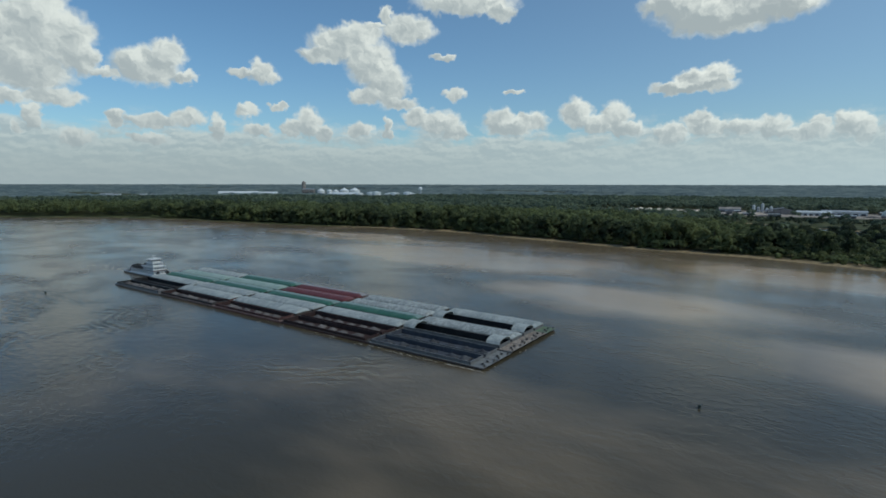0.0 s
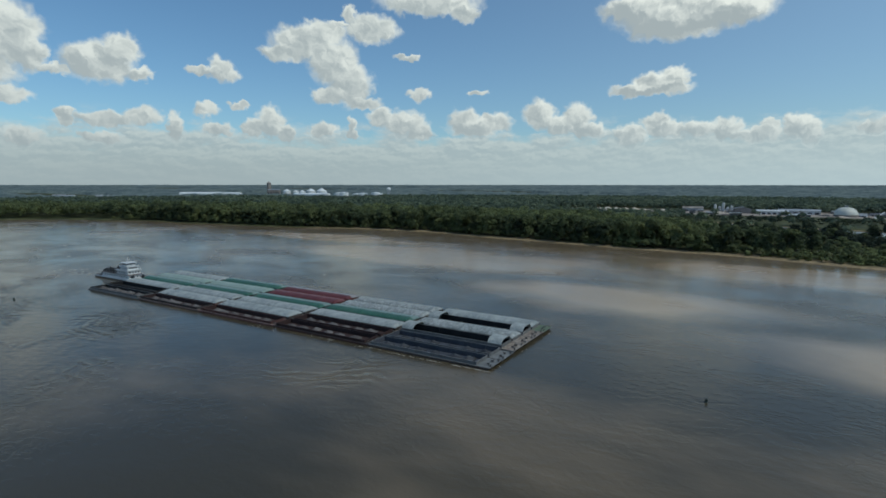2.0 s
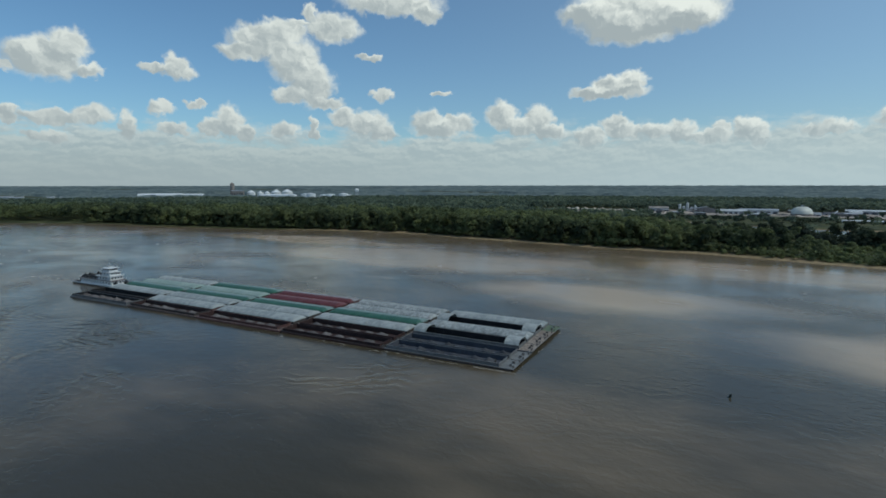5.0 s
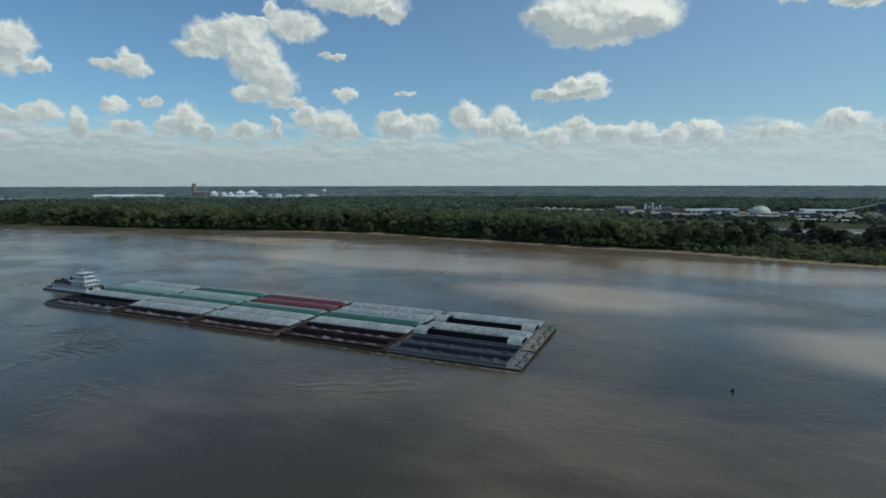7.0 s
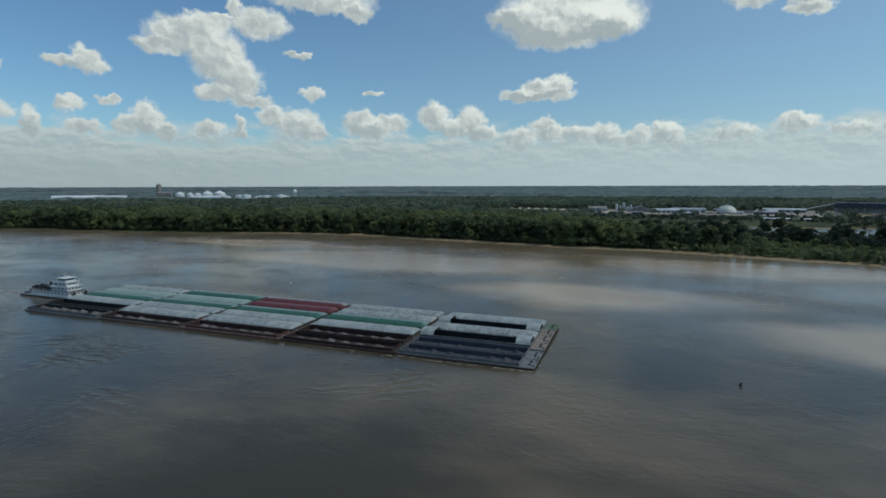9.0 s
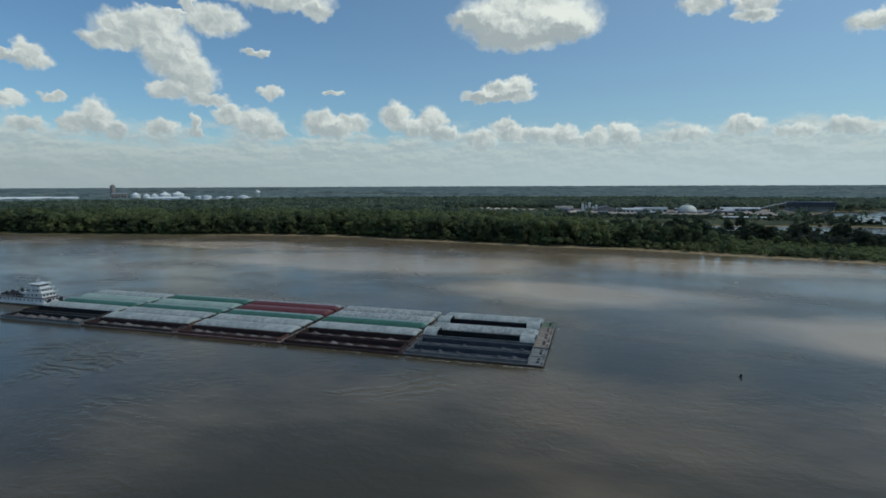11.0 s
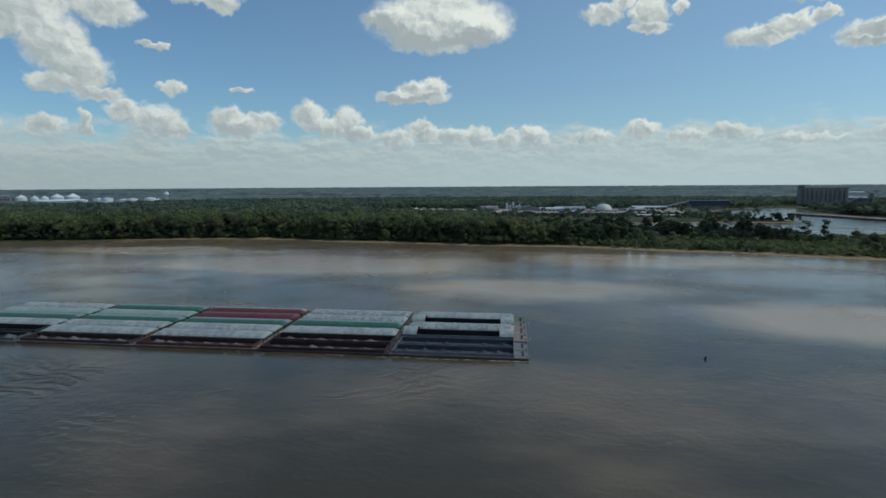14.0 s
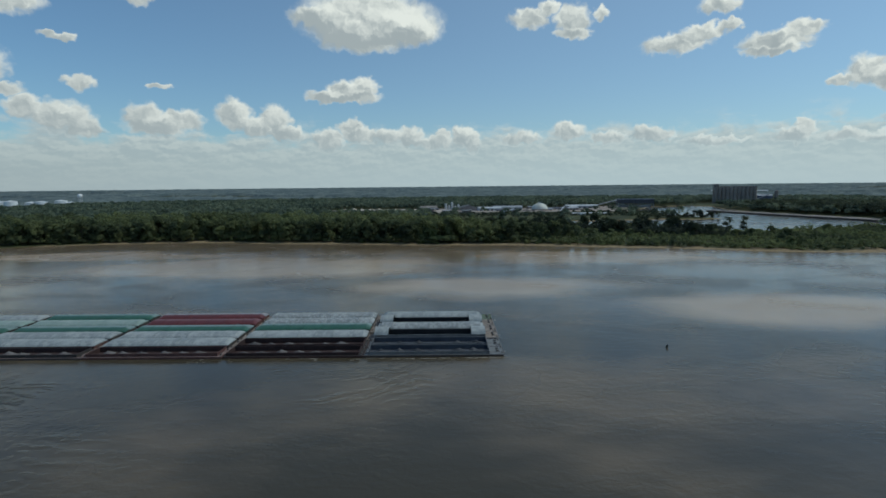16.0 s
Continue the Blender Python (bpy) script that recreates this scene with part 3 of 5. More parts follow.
def heap_mesh(name, material, seed):
    """A tipped heap: a lumpy cone with a rounded peak and a spread foot."""
    bm = bmesh.new()
    made = bmesh.ops.create_cone(bm, segments=18, radius1=1.0, radius2=0.04, depth=1.0, cap_ends=True)["verts"]
    bmesh.ops.subdivide_edges(bm, edges=bm.edges[:], cuts=3, use_grid_fill=True)
    for v in bm.verts:
        lump = noise.noise(v.co * 2.6 + Vector((seed * 3.1, 0, 0)))
        v.co.x *= 1 + 0.22 * lump
        v.co.y *= 1 + 0.18 * lump
        v.co.z = max(0.0, v.co.z + 0.5) ** 1.08 + 0.05 * noise.noise(v.co * 5)
    return mesh_of(name, bm, material, True)


def cover_mesh(name, length, half, rise, base, material, flat=1.9, closed=True, hip=0):
    """One arched cover section with thickness, end flanges, ribs and bulkheads."""
    bm = bmesh.new()
    n = 14

    def arch(extra):
        pts = []
        for k in range(n + 1):
            y = -half + 2 * half * k / n
            pts.append((y * (1 + extra / half), base + (rise + extra) * (1 - abs(y / half) ** (2.0 * flat / 1.9)) ** 0.62 + (extra * 0.2)))
        return pts

    # stations along the section: raised flanges at the ends, low ribs between
    h = length / 2 - 0.04
    stations = [(-h, 0.10), (-h + 0.26, 0.10), (-h + 0.30, 0.0)]
    for k in range(1, 4):
        x = -h + k * h / 2
        stations += [(x - 0.10, 0.0), (x - 0.05, 0.05), (x + 0.05, 0.05), (x + 0.10, 0.0)]
    stations += [(h - 0.30, 0.0), (h - 0.26, 0.10), (h, 0.10)]
    # a hipped end slopes down over its last metres
    ends_at = {}
    if hip:
        stations = [(x - hip * 1.7 if x * hip > 0 and abs(abs(x) - h + 0.30) < 0.01 else x, e) for x, e in stations]
        ends_at = {x: 0.30 for x, e in stations if x * hip > h - 0.28}
    outer = [[bm.verts.new((x, y, base + (z - base) * ends_at.get(x, 1.0))) for y, z in arch(extra)] for x, extra in stations]
    inner = [[bm.verts.new((x, y, base + (z - base) * ends_at.get(x, 1.0))) for y, z in arch(-0.10)] for x in (-h, h)]
    for a, c in zip(outer, outer[1:]):
        for k in range(n):
            bm.faces.new((a[k], a[k + 1], c[k + 1], c[k]))
    a, c = inner
    for k in range(n):
        bm.faces.new((a[k], c[k], c[k + 1], a[k + 1]))
        bm.faces.new((outer[0][k], inner[0][k], inner[0][k + 1], outer[0][k + 1]))
        bm.faces.new((outer[-1][k], outer[-1][k + 1], inner[1][k + 1], inner[1][k]))
    for k in (0, n):
        bm.faces.new([o[k] for o in outer] + [inner[1][k], inner[0][k]])
    if closed:
        bm.faces.new(inner[0])
        bm.faces.new(inner[1])
    return mesh_of(name, bm, material)


def fitting_mesh():
    """A double mooring bitt on its base plate."""
    bm = bmesh.new()
    box(bm, -0.7, 0.7, -0.25, 0.25, 0, 0.08)
    for x in (-0.4, 0.4):
        tube(bm, x, 0, 0.05, 0.75, 0.17, sides=10)
        tube(bm, x, 0, 0.72, 0.82, 0.23, sides=10)
    return mesh_of("bitt", bm, STEEL)


def winch_mesh():
    bm = bmesh.new()
    box(bm, -0.6, 0.6, -0.5, 0.5, 0, 0.12)
    for x in (-0.45, 0.38):
        box(bm, x, x + 0.08, -0.4, 0.4, 0.1, 0.85)
    bar(bm, (-0.45, 0, 0.5), (0.45, 0, 0.5), 0.28, 12)
    bar(bm, (0.5, 0, 0.5), (0.5, 0.7, 0.9), 0.04)
    return mesh_of("winch", bm, STEEL)


BITT, WINCH = fitting_mesh(), winch_mesh()
HEAPS = {m.name: [heap_mesh("cargo_mound", m, s) for s in (1, 2, 3)] for m in (GRAVEL, COAL)}
CACHE = {}


def kept(key, make):
    if key not in CACHE:
        CACHE[key] = make()
    return CACHE[key]


def barge(col, row, style, hull, deck_mat, cover=None, hold=HOLD_SHADE, cargo=None, deck=1.0, wall=1.3, label="", rim=None, fill=1.0):
    """One river barge of the tow: open, covered, or with covers at its ends alone."""
    x, y = -LENGTH * (col + 0.5), SIDE + BEAM * (row + 0.5)
    ob = thing("river_barge", pose(x, y, 0), label, "barge", "barges of the tow")
    lead = col == 0
    part("hull", kept(("hull", deck, hull.name, lead), lambda: hull_mesh("hull", deck, hull, lead)), None, ob)
    part("deck", kept(("deck", deck, deck_mat.name, lead), lambda: deck_mesh("deck", deck, deck_mat, lead)), None, ob)
    hold_x = LEAD_HOLD if lead else HOLD
    rim = rim or hull
    part("coaming", kept(("coaming", deck, wall, rim.name, lead), lambda: coaming_mesh("coaming", deck, wall, rim, lead)), None, ob)
    top = deck + wall + 0.10
    r = random.Random(col * 10 + row)
    if style in ("open", "ends"):
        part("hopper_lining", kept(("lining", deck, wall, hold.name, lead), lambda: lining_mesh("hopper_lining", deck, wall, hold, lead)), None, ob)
    if style == "open" and cargo:
        count = 6
        for k in range(count):
            heap = part("cargo_mound", r.choice(HEAPS[cargo.name]), None, ob, "loose heap of bulk cargo")
            tall = fill * r.uniform(1.2, 2.0) * (deck + wall) / 2.3
            heap.matrix_basis = pose(hold_x[0] + 5 + k * 8.1 + r.uniform(-1.2, 1.2), r.uniform(0.2, 1.3), 0.15, 0, 0, r.uniform(0, 360)) @ Matrix.Diagonal((r.uniform(3.0, 4.3), r.uniform(2.6, 2.9), tall, 1))
    if style == "covered":
        count = 7
        span = (hold_x[1] - hold_x[0] + 0.5) / count
        for k in range(count):
            hip = -1 if k == 0 else 1 if k == count - 1 else 0
            me = kept(("cover", cover.name, top, lead, hip), lambda: cover_mesh("cover_section", span, 5.05, 1.55, top, cover, hip=hip))
            part("cover_section", me, None, ob).matrix_basis = pose(hold_x[0] - 0.25 + span * (k + 0.5), 0, 0)
    if style == "ends":
        span = 6.6
        me = kept(("hood", cover.name, top), lambda: cover_mesh("end_cover", span, 5.05, 2.1, top, cover, 2.6, False))
        for x in (hold_x[0] + span / 2 - 0.2, hold_x[1] - span / 2 + 0.2):
            part("end_cover", me, None, ob, "white arched end cover").matrix_basis = pose(x, 0, 0)
    for x in (-HALF_L + 0.75, HALF_L - 0.85):
        for y in (-3.6, 3.6):
            part("bitt", BITT, None, ob).matrix_basis = pose(x, y, deck + 0.05, 0, 0, 90)
    for y in (-2.0, 1.8) if lead else ():
        part("winch", WINCH, None, ob).matrix_basis = pose(HALF_L - 2.6, y + r.uniform(-0.4, 0.4), deck + 0.05, 0, 0, r.uniform(-20, 20))
    return ob


OPEN_GREY = "open grey steel hopper barge with dark coal heaps"
OPEN_RED = "open rust-red hopper barge with pale gravel heaps"
WHITE_LABEL = "covered barge with weathered white arched covers"
SPOT_LABEL = "covered barge with stained grey-white spotted covers"
GREEN_LABEL = "covered barge with green fibreglass arched covers"
PALE_LABEL = "covered barge with faded pale green covers"
RED_LABEL = "covered barge with dull red arched covers"
ENDS_LABEL = "half-open hopper barge with white end covers, shade painted in its hold"


def open_grey(c, r, deck=0.9):
    barge(c, r, "open", HULL_DARK, DECK_GREY, hold=HOLD_BLUE, cargo=COAL, deck=deck, label=OPEN_GREY, rim=HULL_GREY)


def open_red(c, r, deck=0.9, skin=HULL_DARK, top=DECK_PINK):
    barge(c, r, "open", skin, top, hold=HOLD_RED, cargo=GRAVEL, deck=deck, label=OPEN_RED)


def covered(c, r, cover, label, deck=1.0, hull=HULL_DARK, top=DECK_TAN):
    barge(c, r, "covered", hull, top, cover=cover, deck=deck, label=label)


def ends(c, r):
    barge(c, r, "ends", HULL_GREY, DECK_TAN, cover=WHITE_COVER, hold=HOLD_SHADE, deck=1.4, wall=1.5, label=ENDS_LABEL)


# lead rank
open_grey(0, 0), open_grey(0, 1), ends(0, 2)
covered(0, 3, SPOTTED_COVER, SPOT_LABEL, 1.4, HULL_GREY), ends(0, 4)
covered(0, 5, WHITE_COVER, WHITE_LABEL, 1.2, HULL_GREY, DECK_GREEN)
# second rank
open_red(1, 0, 0.8, HOLD_RED, HULL_DARK), open_red(1, 1, 0.9, HOLD_RED, HULL_DARK), covered(1, 2, WHITE_COVER, WHITE_LABEL, 0.8)
covered(1, 3, GREEN_COVER, GREEN_LABEL, 1.2), covered(1, 4, SPOTTED_COVER, SPOT_LABEL, 1.0), covered(1, 5, SPOTTED_COVER, SPOT_LABEL, 1.1)
# third rank
open_red(2, 0, 0.9, HULL_RED), covered(2, 1, WHITE_COVER, WHITE_LABEL, 0.8), covered(2, 2, WHITE_COVER, WHITE_LABEL, 0.9)
covered(2, 3, GREEN_COVER, GREEN_LABEL, 0.8), covered(2, 4, RED_COVER, RED_LABEL, 1.0, HULL_RED), covered(2, 5, SHEEN_RED, "covered barge with dull red covers, grey sky sheen painted on top", 1.2, HULL_RED)
# fourth rank
open_red(3, 0, 0.8), covered(3, 1, WHITE_COVER, WHITE_LABEL, 0.9, HULL_RED), covered(3, 2, WHITE_COVER, WHITE_LABEL, 1.0)
covered(3, 3, GREEN_COVER, GREEN_LABEL, 0.8), covered(3, 4, PALE_GREEN, PALE_LABEL, 1.0), covered(3, 5, GREEN_COVER, GREEN_LABEL, 1.2)
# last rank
barge(4, 0, "open", HULL_GREY, DECK_GREY, hold=HOLD_SHADE, cargo=GRAVEL, deck=0.7, label="deep-laden open grey barge with full gravel heaps", fill=1.35)
barge(4, 1, "open", HULL_DARK, DECK_GREY, hold=HOLD_SHADE, deck=1.2, wall=1.4, label="empty open black hopper barge, shade painted in its hold")
covered(4, 2, WHITE_COVER, WHITE_LABEL, 0.8), covered(4, 3, GREEN_COVER, GREEN_LABEL, 0.9)
covered(4, 4, PALE_GREEN, PALE_LABEL, 1.0), covered(4, 5, WHITE_COVER, WHITE_LABEL, 1.1)


# lashing wires across the joints between ranks
def wire_between(a, b, sag=0.1):
    bm = bmesh.new()
    a, b = Vector(a), Vector(b)
    pts = [a.lerp(b, k / 4) - Vector((0, 0, sag * 4 * (k / 4) * (1 - k / 4))) for k in range(5)]
    for p, q in zip(pts, pts[1:]):
        bar(bm, p, q, 0.045, 5)
    return tagged(new("lashing_wire", mesh_of("lashing_wire", bm, WIRE)), "taut rusty steel wire lashed between barge bitts", "wire", "lashing wires of the tow")


for c in range(1, 5):
    for r in range(6):
        x, y = -LENGTH * c, SIDE + BEAM * (r + 0.5)
        wire_between((x - 1.5, y - 3.6, 1.75), (x + 1.3, y + 3.4, 1.75))
for r in range(1, 6):
    y = SIDE + BEAM * r
    for x in (-1.6, -LENGTH + 1.4):
        wire_between((x, y - 1.75, 1.75), (x - 0.5, y + 1.75, 1.75))


# ---- towboat ----
def towboat():
    ob = thing("towboat", pose(-323.4, 32.6, 0), "white multi-deck river towboat with black stacks, pushing barges", "towboat")
    bm = bmesh.new()
    plan = [(-25, -5.2), (-24, -6.0), (22, -6.2), (24.5, -5.6), (24.5, 5.6), (22, 6.2), (-24, 6.0), (-25, 5.2)]
    low = [bm.verts.new((x * 0.985, y * 0.97, -1.0)) for x, y in plan]
    mid = [bm.verts.new((x, y, 0.9)) for x, y in plan]
    for k in range(8):
        bm.faces.new((low[k], low[(k + 1) % 8], mid[(k + 1) % 8], mid[k]))
    bm.faces.new(mid)
    part("hull", bm, BOAT_BLACK, ob)
    bm = bmesh.new()
    low = [bm.verts.new((x * 1.002, y * 1.004, 0.904)) for x, y in plan]
    top = [bm.verts.new((x * 1.002, y * 1.004, 1.5 + (0.35 if x > 20 else 0.0))) for x, y in plan]
    for k in range(8):
        bm.faces.new((low[k], low[(k + 1) % 8], top[(k + 1) % 8], top[k]))
    bm.faces.new(top)
    part("bulwark", bm, BOAT_WHITE, ob, "white painted bulwark with rust runs")
    part("main_deck", one(box, -23.6, 22.5, -5.5, 5.5, 1.51, 1.56), BOAT_DECK, ob)
    # two tow knees at the bow
    for y in (-3.6, 3.6):
        bm = bmesh.new()
        box(bm, 24.4, 25.3, y - 0.8, y + 0.8, 0.2, 4.6, 0.15)
        box(bm, 22.6, 24.4, y - 0.25, y + 0.25, 1.5, 3.4)
        part("tow_knee", bm, BOAT_BLACK, ob, "black rubber-faced tow knee")
    decks = [("main_deckhouse", -16, 21.5, 4.9, 1.56, 4.5), ("second_deckhouse", 3.8, 20.0, 4.6, 4.66, 7.4), ("third_deckhouse", 7.5, 18.6, 3.9, 7.56, 10.2)]
    for name, x0, x1, half, z0, z1 in decks:
        house = part(name, one(box, x0, x1, -half, half, z0, z1, 0.12), BOAT_WHITE, ob)
        part("deck_edge", one(box, x0 - 0.7, x1 + 0.8, -half - 0.6, half + 0.6, z1 + 0.004, z1 + 0.155, 0.04), BOAT_DECK if name == "main_deckhouse" else BOAT_WHITE, house)
        pane = kept(("porthole", 1), lambda: mesh_of("window", one(box, -0.5, 0.5, -0.04, 0.04, -0.45, 0.45), GLASS))
        count = int((x1 - x0) / 3.3)
        for k in range(count):
            for y in (-half - 0.02, half + 0.02):
                part("window", pane, None, house).matrix_basis = pose(x0 + 1.9 + k * 3.3, y, z0 + 1.65)
        for k in range(4):
            part("window", pane, None, house).matrix_basis = pose(x1 + 0.02, -half + 1.5 + k * (2 * half - 3) / 3, z0 + 1.65, 0, 0, 90)
        door = kept(("boat_door", 1), lambda: mesh_of("door", one(box, -0.45, 0.45, -0.04, 0.04, 0, 1.95), BOAT_DECK))
        part("door", door, None, house).matrix_basis = pose(x0 + 0.7, -half - 0.02, z0 + 0.15)
        z = z1 + 0.155
        for y in (-half - 0.5, half + 0.5):
            rail = bmesh.new()
            for h in (0.5, 1.0):
                bar(rail, (x0 - 0.6, y, z + h), (x1 + 0.7, y, z + h), 0.035, 5)
            for k in range(int((x1 - x0) / 2) + 1):
                bar(rail, (x0 - 0.6 + 2 * k, y, z), (x0 - 0.6 + 2 * k, y, z + 1.0), 0.035, 5)
            part("rail", rail, BOAT_WHITE, house)
    # pilothouse: sill, a band of glass, an overhanging roof
    pilot = part("pilothouse", one(box, 4.5, 11.5, -3.0, 3.0, 10.36, 11.5, 0.08), BOAT_WHITE, ob)
    pilot.matrix_basis = pose(5.0, 0, 0.0)
    part("window_band", one(box, 4.62, 11.38, -2.88, 2.88, 11.5, 12.7), GLASS, pilot, "dark wraparound pilothouse glass")
    bm = bmesh.new()
    for k in range(6):
        for y in (-3.0, 2.88):
            box(bm, 4.5 + k * 1.376, 4.62 + k * 1.376, y, y + 0.12, 11.5, 12.7)
    for k in range(5):
        box(bm, 11.38, 11.5, -2.9 + k * 1.42, -2.78 + k * 1.42, 11.5, 12.7)
    part("mullions", bm, BOAT_WHITE, pilot)
    part("roof", one(box, 3.6, 12.6, -3.9, 3.9, 12.7, 13.0, 0.1), BOAT_WHITE, pilot)
    bm = bmesh.new()
    bar(bm, (7, 0, 13.0), (7, 0, 16.2), 0.12, 8)
    bar(bm, (7, -1.6, 14.8), (7, 1.6, 14.8), 0.06)
    for y in (-1.6, 0, 1.6):
        bar(bm, (7, y, 14.8), (7, y, 15.9), 0.03)
    part("mast", bm, BOAT_WHITE, pilot)
    part("radar", one(box, 9.4, 9.7, -1.5, 1.5, 13.7, 13.95, 0.05), BOAT_WHITE, pilot)
    part("radar_post", one(tube, 9.55, 0, 13.0, 13.7, 0.15), BOAT_WHITE, pilot)
    for y in (-2.6, 2.6):
        bm = bmesh.new()
        bar(bm, (11.6, y, 13.0), (11.6, y, 13.6), 0.06)
        bar(bm, (11.4, y, 13.75), (11.9, y, 13.75), 0.28, 10)
        part("searchlight", bm, BOAT_WHITE, pilot)
    # two stacks, engine-room gear and stern clutter
    for y in (-2.9, 2.9):
        stack = part("stack", one(tube, -6.5, y, 4.66, 8.0, 0.95, 0.85), BOAT_BLACK, ob, "black exhaust stack")
        part("stack_pipe", one(tube, -6.5, y, 8.0, 8.8, 0.35), BOAT_BLACK, stack)
    for x, y, sx, sy, h in ((-13.0, -2.6, 1.5, 1.6, 1.7), (-12.6, 2.4, 1.8, 1.6, 1.5), (-4.2, -2.4, 1.7, 1.7, 1.9), (-4.4, 2.2, 1.6, 1.8, 1.6), (-0.2, -2.0, 1.5, 2.0, 2.2),
                           (-0.4, 2.4, 1.4, 1.6, 1.9), (-9.0, 0.0, 1.6, 1.4, 2.3), (1.9, -2.9, 1.2, 1.4, 2.5), (1.9, 2.6, 1.2, 1.6, 2.3), (-10.6, -3.4, 1.3, 1.1, 2.4), (-7.2, -3.6, 1.6, 0.9, 2.0), (-2.6, -3.7, 1.3, 0.9, 2.6)):
        bm = bmesh.new()
        box(bm, x - sx, x + sx, y - sy, y + sy, 4.66, 4.66 + h, 0.15)
        tube(bm, x, y, 4.6 + h, 5.2 + h, 0.5)
        part("machinery_vent", bm, BOAT_BLACK, ob, "black engine-room vent")
    bm = bmesh.new()
    box(bm, -22.5, -18.8, -1.2, 1.0, 1.56, 2.5, 0.3)
    part("stern_winch", bm, BOAT_BLACK, ob)
    bm = bmesh.new()
    for k in range(8):
        v = [bm.verts.new((-22 + k * 0.8, -3.6 + dy, 2.2 + dz)) for dy, dz in ((-0.9, 0), (0.9, 0), (0.55, -0.6), (-0.55, -0.6))]
        if k:
            for j in range(4):
                bm.faces.new((last[j], last[(j + 1) % 4], v[(j + 1) % 4], v[j]))
        else:
            bm.faces.new(v)
        last = v
    bm.faces.new(last)
    part("skiff", bm, STEEL, ob, "grey aluminium work skiff")
    return ob


towboat()


# ---- foam along the tow and behind the towboat ----
FOAM = surface("foam", (0.20, 0.175, 0.14), (0.42, 0.39, 0.34), 0.8, 0.7)
bm = bmesh.new()


def foam_patch(x, y, rx, ry, turn=0.0):
    """A ragged raft of foam, a few millimetres over the water."""
    c, s = math.cos(turn), math.sin(turn)
    ring_v = []
    for k in range(11):
        a = k * 2 * math.pi / 11
        f = rng.uniform(0.45, 1.1)
        u, v = rx * f * math.cos(a), ry * f * math.sin(a)
        ring_v.append(bm.verts.new((x + u * c - v * s, y + u * s + v * c, 0.02)))
    top_v = bm.verts.new((x, y, 0.07))
    for k in range(11):
        bm.faces.new((ring_v[k], ring_v[(k + 1) % 11], top_v))


for k in range(46):
    f = rng.random() ** 1.7
    foam_patch(-1 - 130 * f, SIDE - 0.7 - rng.random() * (0.5 + 3.5 * f), rng.uniform(0.8, 3.0) * (1 - 0.4 * f), rng.uniform(0.10, 0.30), rng.uniform(-0.08, 0.02))
for k in range(4):
    foam_patch(0.6 + rng.random() * 0.9, rng.uniform(-2, 66), 0.25, rng.uniform(0.4, 1.4))
for k in range(40):
    f = rng.random()
    foam_patch(-350 - 55 * f, 32.6 + rng.uniform(-1, 1) * (4 + 9 * f), rng.uniform(0.8, 3.0), rng.uniform(0.2, 0.7), rng.uniform(-0.2, 0.2))
tagged(new("foam", mesh_of("foam", bm, FOAM)), "thin pale foam along the tow's waterline and wake", "foam", kind="stuff")


# ---- channel buoy ----
def channel_buoy(x, y):
    ob = thing("channel_buoy", pose(x, y, 0, 6, 8, 0), "dark can buoy leaning in the current", "buoy", "channel buoys")
    bm = bmesh.new()
    tube(bm, 0, 0, -0.5, 1.1, 0.42, sides=16)
    part("can", bm, BUOY_GREEN, ob)
    part("collar", one(tube, 0, 0, 0.0, 0.22, 0.66, 0.5, 16), BUOY_GREEN, ob)
    part("lifting_eye", one(bar, (-0.2, 0, 1.24), (0.2, 0, 1.24), 0.07), STEEL, ob)
    part("top_plate", one(tube, 0, 0, 1.1, 1.22, 0.38, 0.3, 16), BUOY_GREEN, ob)


channel_buoy(72.0, 9.0)
channel_buoy(-301.0, -41.0)

